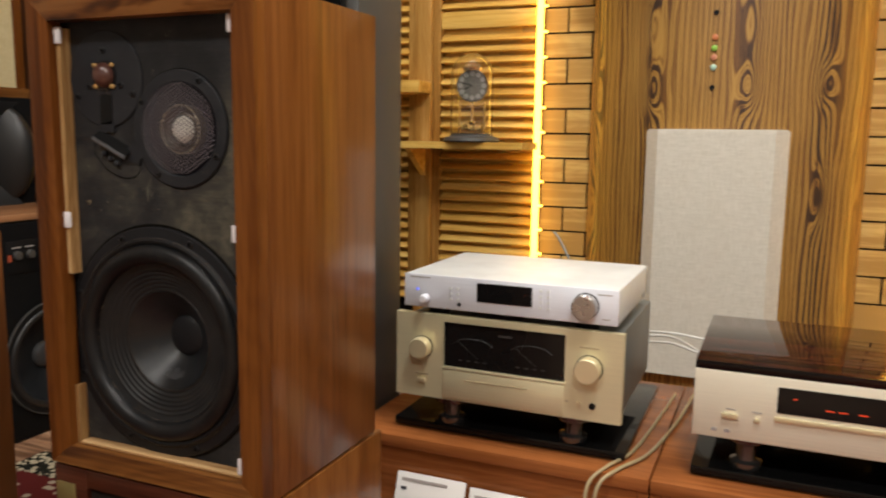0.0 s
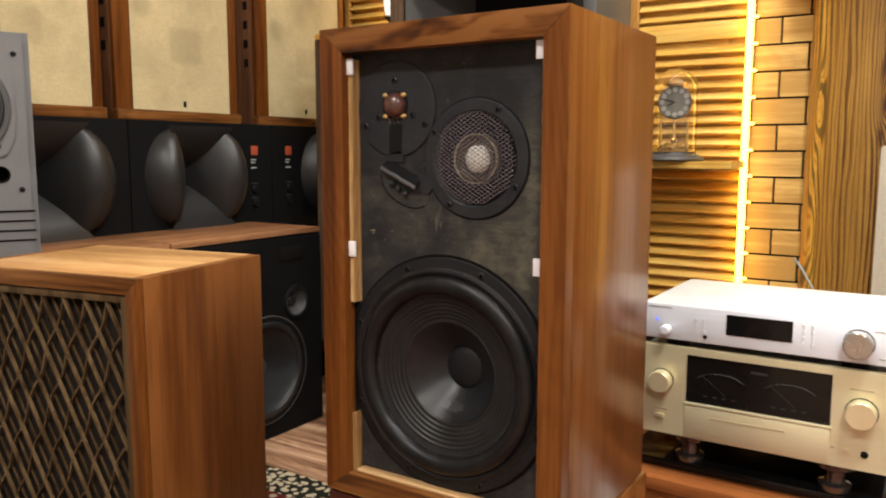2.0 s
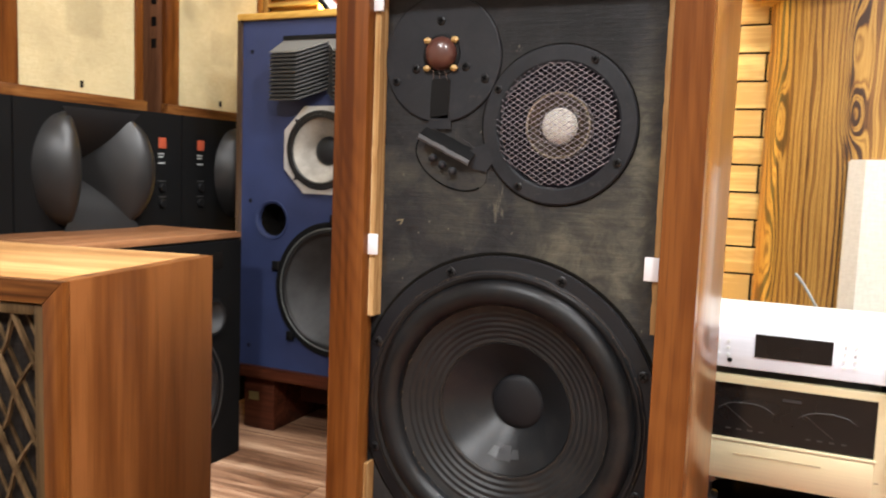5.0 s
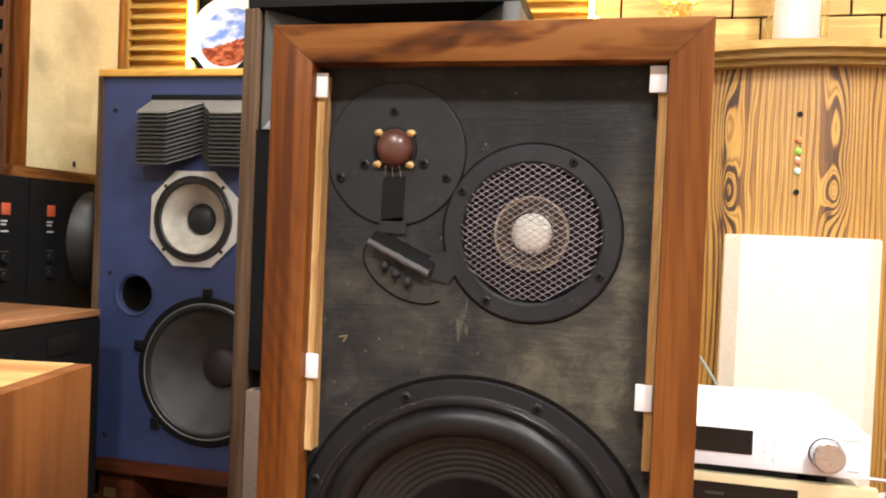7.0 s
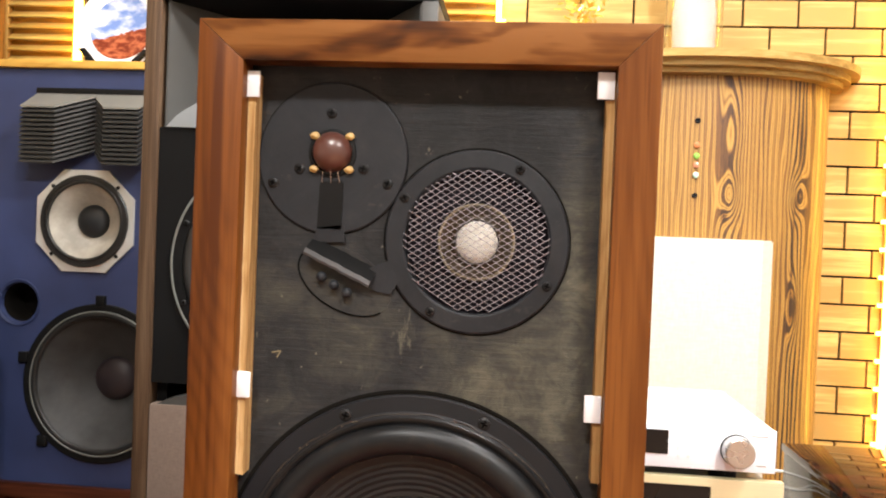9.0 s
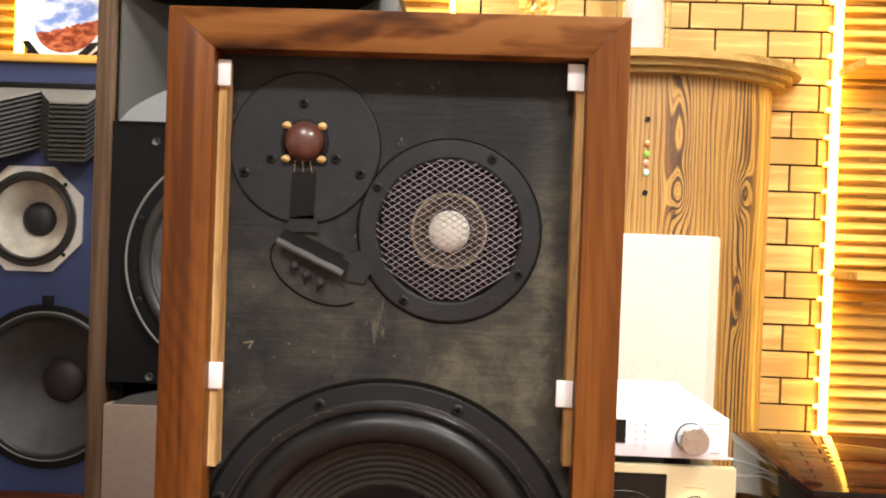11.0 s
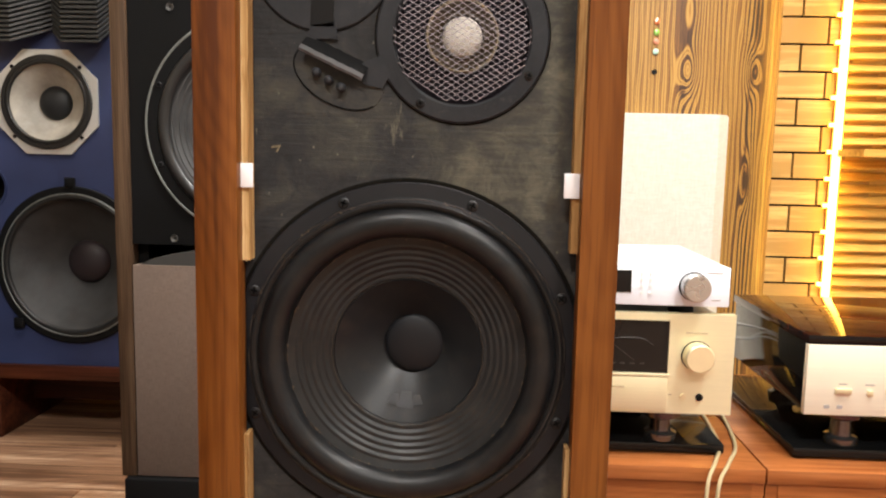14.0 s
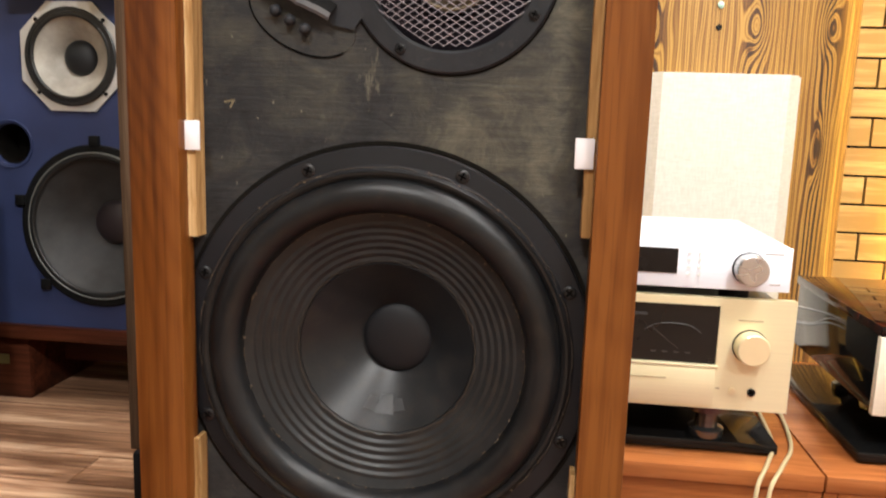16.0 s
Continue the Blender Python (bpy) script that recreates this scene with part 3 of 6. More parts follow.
def screw(parent, x, y, z, r=0.004, name="screw"):
    bm = turned([(r * 1.0, 0.0), (r, -0.0012), (r * 0.7, -0.002), (0, -0.0022)], x, z, 14, y)
    part(name, bm, SCREW, parent)
    a = (x * 91.7 + z * 57.3) % 1.5
    c, s = math.cos(a) * r * 0.62, math.sin(a) * r * 0.62
    cross = bar(bar(bmesh.new(), (x - c, y - 0.0021, z - s), (x + c, y - 0.0021, z + s), r * 0.28, 0.0008), (x + s, y - 0.0021, z - c), (x - s, y - 0.0021, z + c), r * 0.28, 0.0008)
    part("screw_slot", cross, SLOT_DARK, parent)


def oval(cx, cz, a, b, n=48, turn=0.0):
    c, s = math.cos(turn), math.sin(turn)
    out = []
    for i in range(n):
        u, v = a * math.cos(2 * math.pi * i / n), b * math.sin(2 * math.pi * i / n)
        out.append((cx + u * c - v * s, cz + u * s + v * c))
    return out


# ---- the room ----
X0, X1, Y0, YB = -2.78, 2.2, -2.4, 2.63
structure("floor_base", boxes((X0, Y0, -0.1, X1, YB + 0.12, -0.012)), VOID)
structure("ceiling", boxes((X0 - 0.12, Y0 - 0.12, CEIL, X1 + 0.12, YB + 0.12, CEIL + 0.12)), CEILING, "cream painted ceiling")
structure("wall_left", boxes((X0 - 0.12, Y0, -0.1, X0, YB + 0.12, CEIL)), WALL, "warm plastered wall")
structure("wall_right", boxes((X1, Y0, -0.1, X1 + 0.12, YB + 0.12, CEIL)), WALL, "warm plastered wall")
structure("wall_front", boxes((X0 - 0.12, Y0 - 0.12, -0.1, X1 + 0.12, Y0, CEIL)), WALL, "warm plastered wall")
wall_back = structure("wall_back", boxes((X0, YB, -0.1, X1, YB + 0.12, CEIL)), VOID, "wall clad in pale wooden bricks with dark joints")

for lx, ly, watts in LAMPS:
    lamp = thing("ceiling_light", pose(lx, ly, CEIL), "flush square ceiling light with a warm diffuser", "ceiling light", "ceiling lights")
    part("housing", boxes((-0.21, -0.21, -0.03, 0.21, 0.21, 0.0), bevel=0.006), CAST, lamp)
    part("diffuser", boxes((-0.19, -0.19, -0.034, 0.19, 0.19, -0.0305)), DIFFUSER, lamp)
    light = bpy.data.lights.new("ceiling_lamp", "AREA")
    light.shape, light.size, light.energy, light.color = "SQUARE", 0.36, watts, LAMP_COLOUR
    lo = new("ceiling_lamp", light)
    lo.location = (lx, ly, CEIL - 0.037)


# ---- drivers ----
def cone_driver(parent, name, cx, cz, y, radius, cone_mat, cap_mat, rim_mat, rings=0, depth=0.05, cap=0.25, roll=0.12, label=""):
    """A loudspeaker driver: rim, half-roll surround, cone (with rings) and dust cap, facing -y."""
    d = thing_part(name, parent, label)
    r = radius
    rim_in, roll_in = r * 0.9, r * (0.9 - roll)
    part("rim", turned([(r, 0.002), (r, -0.004), (r * 0.985, -0.006), (rim_in, -0.006), (rim_in, 0.002)], cx, cz, 72, y), rim_mat, d)
    prof = [(rim_in + 0.001, -0.003)] + [((rim_in + roll_in) / 2 + (rim_in - roll_in) / 2 * math.cos(a), -0.003 - (rim_in - roll_in) / 2 * 0.7 * math.sin(a)) for a in [math.pi * k / 10 for k in range(11)]] + [(roll_in - 0.001, -0.001)]
    part("surround", turned(prof, cx, cz, 72, y), RUBBER, d)
    prof, steps = [], 40
    inner = r * cap * 0.95
    for k in range(steps + 1):
        u = k / steps
        rr = roll_in + (inner - roll_in) * u
        wave = 0.0012 * math.sin(2 * math.pi * rings * u) if rings else 0.0
        prof.append((rr, depth * (u ** 0.8) + wave))
    part("cone", turned(prof, cx, cz, 72, y), cone_mat, d)
    rc = r * cap
    part("dust_cap", turned([(rc * math.cos(a), depth * 0.97 - rc * 0.45 * math.sin(a)) for a in [math.pi / 2 * k / 8 for k in range(9)]], cx, cz, 40, y), cap_mat, d)
    return d


def thing_part(name, parent, label=""):
    ob = new(name)
    ob.empty_display_size = 0.05
    ob.parent = parent
    return tagged(ob, label)


# ---- the large bookshelf loudspeaker with its grille off ----
W, H, D = 0.360, 0.635, 0.295
spk = thing("bookshelf_loudspeaker", pose(-0.738, 0.755, 0.39), "walnut bookshelf loudspeaker with its grille removed, on a lower cabinet", "loudspeaker")
h = W / 2
part("side_panel", boxes((-h, 0.0225, 0.0, -h + 0.0188, D, H), bevel=0.0008), WALNUT, spk)
part("side_panel", boxes((h - 0.0188, 0.0225, 0.0, h, D, H), bevel=0.0008), WALNUT, spk)
part("bottom_panel", boxes((-h + 0.019, 0.0225, 0, h - 0.019, D, 0.0188)), WALNUT_X, spk)
part("back_panel", boxes((-h + 0.019, D - 0.019, 0.019, h - 0.019, D, H - 0.0195)), BLACK_MATT, spk)
part("top_panel", boxes((-h + 0.019, 0.0225, H - 0.019, h - 0.019, D, H), bevel=0.0008), WALNUT_X, spk)
fl, fr, ft, fb = 0.037, 0.032, 0.032, 0.028
zi0, zi1, xi0, xi1 = fb, H - ft, -h + fl, h - fr
e = 0.0001
part("frame_stile", prism([(-h, e), (xi0, zi0 + e), (xi0, zi1 - e), (-h, H - e)], 0.0, 0.022, 0.0004), FRAME_Z, spk)
part("frame_stile", prism([(h, e), (xi1, zi0 + e), (xi1, zi1 - e), (h, H - e)], 0.0, 0.022, 0.0004), FRAME_Z, spk)
part("frame_rail", prism([(-h + e, H), (xi0 + e, zi1), (xi1 - e, zi1), (h - e, H)], 0.0, 0.022, 0.0004), FIGURED, spk)
part("frame_rail", prism([(-h + e, 0), (xi0 + e, zi0), (xi1 - e, zi0), (h - e, 0)], 0.0, 0.022, 0.0004), WALNUT_X, spk)
BY = 0.030
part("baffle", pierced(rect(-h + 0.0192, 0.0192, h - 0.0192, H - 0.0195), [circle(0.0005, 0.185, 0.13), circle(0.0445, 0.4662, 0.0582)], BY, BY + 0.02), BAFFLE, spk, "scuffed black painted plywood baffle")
def rough_bar(x0, y0, z0, x1, y1, z1):
    """A splintered strip: its front edges wander a little."""
    bm = bmesh.new()
    n = max(4, int((z1 - z0) / 0.006))
    rows = []
    for k in range(n + 1):
        z = z0 + (z1 - z0) * k / n
        j = 0.0009 * noise.noise(Vector((x0 * 50, 3.1, z * 260))) + 0.0005 * noise.noise(Vector((x0 * 50, 9.1, z * 40)))
        rows.append([bm.verts.new((x0 + (j if x0 > 0 else 0), y0 + j, z)), bm.verts.new((x1 + (j if x0 < 0 else 0), y0 + j * 0.5, z)), bm.verts.new((x1, y1, z)), bm.verts.new((x0, y1, z))])
    for a, b in zip(rows, rows[1:]):
        for i in range(4):
            bm.faces.new((a[i], a[(i + 1) % 4], b[(i + 1) % 4], b[i]))
    bm.faces.new(rows[0]), bm.faces.new(rows[-1])
    bmesh.ops.recalc_face_normals(bm, faces=bm.faces)
    return bm


# raw grille cleats, split where the woofer sits
for x0, x1, z0, z1 in ((xi0, xi0 + 0.0062, 0.270, 0.596), (xi1 - 0.0065, xi1, 0.283, 0.596)):
    part("cleat", rough_bar(x0, 0.014, z0, x1, BY, z1), RAW, spk, "bare splintered wooden cleat")
for x0, x1, z0, z1 in ((xi0, xi0 + 0.0036, zi0, 0.112), (xi1 - 0.0036, xi1, zi0, 0.108)):
    part("cleat", rough_bar(x0, 0.014, z0, x1, BY, z1), RAW, spk, "bare splintered wooden cleat")
part("cleat", boxes((xi0 + 0.0068, 0.012, zi0 + 0.0002, xi1 - 0.0068, BY, zi0 + 0.0045), bevel=0.001), RAW_X, spk, "bare splintered wooden cleat")
for x, z in ((-0.1395, 0.586), (0.1405, 0.590), (-0.139, 0.344), (0.1405, 0.341), (0.1405, 0.044)):
    part("tape", boxes((x - 0.0065, 0.0105, z - 0.0105, x + 0.0065, 0.0137, z + 0.0105), bevel=0.0008), TAPE, spk, "white fabric fastener square")

# scuffs and glue runs on the baffle
SCUFF = paint("tan_scuff", (0.15, 0.125, 0.07), 0.7)
for x0, z0, x1, z1, w, c in ((-0.121, 0.3685, -0.113, 0.3700, 0.0014, SCUFF), (-0.1135, 0.3700, -0.1165, 0.3645, 0.0012, SCUFF)):
    part("scuff", bar(bmesh.new(), (x0, BY - 0.0003, z0), (x1, BY - 0.0003, z1), w, 0.0006), c, spk)

# tweeter
TX, TZ = -0.0755, 0.530
tw = thing_part("tweeter", spk, "black round plate with a brown dome")
part("plate", turned([(0.062, 0.0), (0.0615, -0.002), (0.0605, -0.0025), (0.011, -0.0025), (0, -0.0025)], TX, TZ, 96, BY), PLATE_GREY, tw)
part("dome_seat", turned([(0.020, -0.002), (0.0195, -0.004), (0.017, -0.0045), (0.016, -0.003)], TX, TZ + 0.004, 48, BY), BLACK, tw)
part("dome", turned([(0.0163 * math.cos(a), -0.003 - 0.013 * math.sin(a)) for a in [math.pi / 2 * k / 12 for k in range(13)]], TX, TZ + 0.005, 48, BY), COPPER_DOME, tw, "glossy brown dome")
for sx, sz in ((-1, 1), (1, 1), (-1, -1), (1, -1)):
    bm = bmesh.new()
    bmesh.ops.create_icosphere(bm, subdivisions=2, radius=0.0037)
    for v in bm.verts:
        v.co = Vector((TX + sx * 0.0145 + v.co.x * 1.1, BY - 0.005 + v.co.y * 0.7, TZ + 0.004 + sz * 0.0135 + v.co.z * 0.8)) + 0.0008 * noise.noise_vector(v.co * 400)
    part("glue_blob", bm, OLD_GLUE, tw, "old yellow glue blob")
for x, z in ((-0.0015, 0.0365), (-0.027, -0.0095), (0.0262, -0.008), (-0.0487, -0.0215), (0.0465, -0.0197)):
    screw(tw, TX + x, BY - 0.0025, TZ + z, 0.0042)
part("lead_strip", prism([(TX - 0.0105, TZ - 0.058), (TX + 0.0095, TZ - 0.058), (TX + 0.0105, TZ - 0.020), (TX + 0.009, TZ - 0.0185), (TX - 0.008, TZ - 0.0195), (TX - 0.0095, TZ - 0.022)], BY - 0.0034, BY - 0.0026), BLACK, tw)
bm = bmesh.new()
for dx in (-0.006, 0.0, 0.006):
    bar(bm, (TX + dx, BY - 0.008, TZ - 0.011), (TX + dx * 1.2, BY - 0.004, TZ - 0.020), 0.0006, 0.0006)
part("lead_wire", bm, CHROME, tw)

# terminals under a flap of tape
tm = thing_part("terminal_strip", spk, "black terminal recess with three knobs and a flap of tape")
part("recess", prism(oval(-0.062, 0.4305, 0.0415, 0.0245, 48, -0.45), BY - 0.0008, BY + 0.001), BAFFLE, tm)
ringpts = [(x, BY - 0.0008, z) for x, z in oval(-0.062, 0.4305, 0.0415, 0.0245, 48, -0.45)]
part("recess_rim", tube(ringpts[21:46], 0.0006, 5), SLOT_DARK, tm)
for x, z in ((-0.0803, 0.4332), (-0.0698, 0.4267), (-0.0588, 0.4207)):
    bm = bmesh.new()
    bmesh.ops.create_uvsphere(bm, u_segments=14, v_segments=8, radius=0.0043)
    bmesh.ops.translate(bm, verts=bm.verts, vec=(x, BY - 0.005, z))
    part("terminal_knob", bm, PLATE_GREY, tm)


def sheet(rows):
    """A thin sheet through rows of points."""
    bm = bmesh.new()
    grid = [[bm.verts.new(p) for p in row] for row in rows]
    for a, b in zip(grid, grid[1:]):
        for i in range(len(a) - 1):
            bm.faces.new((a[i], a[i + 1], b[i + 1], b[i]))
    bmesh.ops.recalc_face_normals(bm, faces=bm.faces)
    bmesh.ops.solidify(bm, geom=bm.faces[:], thickness=0.0005)
    return bm


def along(u, off, out):
    """A point beside the fold of the tape, off from it and out from the baffle."""
    wob = 0.0002 * math.sin(u * 17) + 0.0003 * math.sin(u * 41)
    return (-0.0925 + 0.054 * u + 0.42 * off, BY - out - 0.0006 * math.sin(u * 11), 0.4565 - 0.025 * u + 0.91 * off + wob)


us = [k / 12 for k in range(13)]
part("tape_flap", sheet([[along(u, 0.010, 0.0012) for u in us], [along(u, 0.005, 0.006) for u in us], [along(u, 0.0, 0.0115) for u in us]]), BLACK_MATT, tm, "folded black tape flap")
# same tape as the flap; the lighter grey paints the sheen on its fold
part("tape_fold", sheet([[along(u, 0.0001, 0.0119) for u in us], [along(u, -0.0035, 0.0122) for u in us], [along(u, -0.0055, 0.0108) for u in us]]), TAPE_SHEEN, tm, "folded tape edge with its sheen coloured grey")
part("tape_patch", prism([(-0.045, 0.440), (-0.018, 0.452), (-0.012, 0.438), (-0.024, 0.421), (-0.040, 0.424)], BY - 0.0034, BY - 0.0024), PLATE_GREY, tm)
part("tape_patch", prism([(-0.085, 0.473), (-0.064, 0.476), (-0.062, 0.462), (-0.09, 0.461)], BY - 0.0034, BY - 0.0024), PLATE_GREY, tm)

# pale colour paints the highlight along the collar's edge
COLLAR_SHEEN = paint("collar_edge_sheen", (0.36, 0.30, 0.19), 0.3, 0.3, vary=0.6, grain=20)
# midrange behind expanded metal
MX, MZ = 0.0445, 0.4662
md = thing_part("midrange", spk, "round midrange behind silvery expanded metal mesh")
part("plate", turned([(0.0742, 0.0), (0.0737, -0.0025), (0.0725, -0.0033), (0.060, -0.0038), (0.058, -0.0025), (0.058, 0.008)], MX, MZ, 96, BY), PLATE_GREY, md)
part("well", turned([(0.0585, 0.008), (0.031, 0.012), (0, 0.012)], MX, MZ, 64, BY), FELT, md)
part("collar", turned([(0.031, 0.012), (0.0312, 0.002), (0.029, 0.0), (0.0265, 0.003), (0.022, 0.006), (0.0185, 0.004), (0.0175, 0.008)], MX, MZ, 64, BY), RUST_RING, md, "stained brown ring")
part("collar_edge", turned([(0.0305, 0.0), (0.0312, -0.001), (0.0302, -0.002), (0.029, -0.001), (0.0295, 0.0)], MX, MZ, 64, BY), COLLAR_SHEEN, md)
part("dome", turned([(0.0172 * math.cos(a), 0.007 - 0.011 * math.sin(a)) for a in [math.pi / 2 * k / 10 for k in range(11)]], MX, MZ, 48, BY), IVORY_DOME, md, "ivory fabric dome")
bm = bmesh.new()
R, PX, PZ = 0.0575, 0.0084, 0.00262
for row in range(-23, 24):
    for k in range(-8, 9):
        x, z = PX * (k + 0.5 * (row % 2)), PZ * row
        for sx in (-1, 1):
            x1, z1 = x + sx * PX / 2, z + PZ
            if math.hypot(x, z) < R and math.hypot(x1, z1) < R + 0.002:
                bulge = -0.004 * (1 - (x * x + z * z) / R ** 2)
                bar(bm, (MX + x, BY - 0.0045 + bulge, MZ + z), (MX + x1, BY - 0.0045 + bulge, MZ + z1), 0.00058, 0.0011)
tagged(part("mesh_cover", bm, MESH_METAL, md, "diamond expanded metal mesh"), kind="stuff")
for x, z in ((0.0329, 0.0593), (0.0575, -0.0328), (-0.0348, -0.0574), (-0.0589, 0.0337)):
    screw(md, MX + x, BY - 0.0038, MZ + z, 0.0038)

# woofer
WX, WZ = 0.0005, 0.185
wf = thing_part("woofer", spk, "large black woofer with a wide aged surround")
part("basket", turned([(0.1555, 0.001), (0.1555, -0.003), (0.1545, -0.004), (0.1425, -0.005), (0.1395, -0.008), (0.135, -0.009), (0.132, -0.006)], WX, WZ, 128, BY), BASKET, wf)
roll = [(0.1205 + 0.0128 * math.cos(a), -0.005 - 0.0115 * math.sin(a)) for a in [math.pi * k / 14 for k in range(15)]]
part("surround", turned(roll + [(0.107, -0.002)], WX, WZ, 128, BY), FOAM, wf, "wide black half-roll surround")
prof = [(0.1085, -0.004)]
for k in range(81):
    u = k / 80
    rr = 0.1075 + (0.0672 - 0.1075) * u
    rib = 0.00042 * (1 - math.cos(2 * math.pi * 6 * (u - 0.16) / 0.84)) if u > 0.16 else 0.0
    prof.append((rr, -0.003 + 0.016 * u - rib))
part("cone", turned(prof, WX, WZ, 128, BY), PAPER_RIBBED, wf, "ribbed paper cone")
part("inner_cone", turned([(0.0682, 0.0128), (0.0672, 0.0114), (0.0655, 0.0132), (0.048, 0.028), (0.035, 0.040), (0.024, 0.048)], WX, WZ, 96, BY), PAPER_INNER, wf, "smooth grey inner cone")
part("dust_cap", turned([(0.0285, 0.0475)] + [(0.028 * math.cos(a), 0.0445 - 0.007 * math.sin(a)) for a in [math.pi / 2 * k / 10 for k in range(11)]], WX + 0.0045, WZ + 0.001, 64, BY), DUST_CAP, wf)
for r0, y0 in ((0.1085, -0.0052), (0.1408, -0.0068), (0.0692, 0.0108)):
    pts = [(WX + (r0 + 0.0005 * math.sin(k * 1.7) + 0.0004 * math.sin(k * 4.1)) * math.cos(math.pi * k / 48), BY + y0, WZ + (r0 + 0.0005 * math.sin(k * 1.7) + 0.0004 * math.sin(k * 4.1)) * math.sin(math.pi * k / 48)) for k in range(97)]
    part("dust_line", tube(pts, 0.0005, 4), DUSTY, wf)
part("gasket", turned([(0.1392, -0.0083), (0.138, -0.0098), (0.136, -0.0096), (0.1332, -0.008)], WX, WZ, 128, BY), FOAM, wf)
# glue patches, coloured pale to paint the highlight low on the inner cone
bm = bmesh.new()
for a0, a1, r0, r1 in ((-1.90, -1.76, 0.046, 0.055), (-1.72, -1.50, 0.043, 0.056), (-1.46, -1.33, 0.046, 0.054)):
    quad = []
    for a, r in ((a0, r0), (a1, r0), (a1 + 0.03, r1), (a0 - 0.03, r1)):
        quad.append(bm.verts.new((WX + r * math.cos(a), BY + 0.0132 + (0.0655 - r) * 0.845 - 0.0012, WZ + r * math.sin(a))))
    bm.faces.new(quad)
bmesh.ops.solidify(bm, geom=bm.faces[:], thickness=0.0008)
part("glue_patch", bm, GLUE_GLOSS, wf, "glossy glue patches with the cone's highlight in their colour")
# crumbs of dried glue and dust caught along the edges of the surround
bm = bmesh.new()
crumbs = random.Random(11)
for k in range(230):
    a = crumbs.uniform(0, 2 * math.pi)
    r, y = ((0.1072, -0.0042) if k % 3 else (0.1402, -0.0075))
    r += crumbs.gauss(0, 0.0009)
    size = crumbs.uniform(0.0003, 0.0009)
    crumb = bmesh.ops.create_icosphere(bm, subdivisions=1, radius=1.0)["verts"]
    for v in crumb:
        v.co = Vector((WX + r * math.cos(a) + v.co.x * size * crumbs.uniform(0.7, 1.8), BY + y + v.co.y * size * 0.6, WZ + r * math.sin(a) + v.co.z * size * crumbs.uniform(0.7, 1.8)))
tagged(part("dried_dust", bm, CRUMB, wf, "dried brown glue and dust"), kind="stuff")
part("gap_ring", turned([(0.1592, -0.0006), (0.1557, -0.0006)], WX, WZ, 128, BY), VOID, wf)
part("gap_ring", turned([(0.0755, -0.0006), (0.0743, -0.0006)], MX, MZ, 96, BY), VOID, md)
part("gap_ring", turned([(0.0626, -0.0006), (0.0621, -0.0006)], TX, TZ, 96, BY), VOID, tw)
for k in range(8):
    a = math.pi / 8 + k * math.pi / 4
    screw(wf, WX + 0.1474 * math.cos(a), BY - 0.0045, WZ + 0.1474 * math.sin(a), 0.005)

# ---- the cabinet below ----
low = thing("lower_loudspeaker", pose(-0.738, 0.757, 0.0), "reddish wooden cabinet with a black grille and a small brass plate", "loudspeaker")
part("body", boxes((-0.178, 0.012, 0.0, 0.182, 0.31, 0.386), bevel=0.002), WALNUT, low)
part("front_frame", boxes((-0.178, 0.0, 0.0, -0.118, 0.0118, 0.386), (0.135, 0.0, 0.0, 0.182, 0.0118, 0.386), (-0.118, 0, 0.36, 0.135, 0.0118, 0.386), (-0.118, 0, 0, 0.135, 0.0118, 0.03), bevel=0.001), DARK_STAND, low)
part("grille", boxes((-0.1175, 0.007, 0.0305, 0.1345, 0.0118, 0.3595)), DARK_CLOTH, low)
part("name_plate", boxes((-0.174, -0.002, 0.333, -0.139, -0.0002, 0.362), bevel=0.0006), GREEN_BRASS, low, "small brass plate")


# ---- lattice-front loudspeaker ----
lat = thing("lattice_loudspeaker", pose(-1.352, 0.598, 0.0, 0, 0, 10.5), "walnut loudspeaker with a carved wooden lattice grille, on the floor", "loudspeaker")
w2, LH, LD = 0.195, 0.684, 0.295
part("side_panel", boxes((-w2, 0.012, 0, -w2 + 0.02, LD, LH), bevel=0.0006), WALNUT_LIGHT, lat)
part("side_panel", boxes((w2 - 0.02, 0.012, 0, w2, LD, LH), bevel=0.0006), WALNUT_LIGHT, lat)
part("top_panel", boxes((-w2 + 0.0202, 0.012, LH - 0.0195, w2 - 0.0202, LD, LH + 0.0004), bevel=0.0006), WALNUT_LIT_TOP, lat, "glossy walnut top, coloured paler for the light on it")
part("back_panel", boxes((-w2 + 0.0205, LD - 0.02, 0, w2 - 0.0205, LD - 0.002, LH - 0.02)), BLACK_MATT, lat)
f = 0.024
part("front_stile", prism([(-w2, 0), (-w2 + f, f), (-w2 + f, LH - f), (-w2, LH)], 0.0, 0.0115, 0.001), FRAME_Z, lat)
part("front_stile", prism([(w2, 0), (w2 - f, f), (w2 - f, LH - f), (w2, LH)], 0.0, 0.0115, 0.001), FRAME_Z, lat)
part("front_rail", prism([(-w2 + e, LH), (-w2 + f + e, LH - f), (w2 - f - e, LH - f), (w2 - e, LH)], 0.0, 0.0115, 0.001), WALNUT_X, lat)
part("front_rail", prism([(-w2 + e, 0), (-w2 + f + e, f), (w2 - f - e, f), (w2 - e, 0)], 0.0, 0.0115, 0.001), WALNUT_X, lat)
g0, g1 = -w2 + f + 0.002, w2 - f - 0.002
k0, k1 = f + 0.002, LH - f - 0.002
b = 0.0115
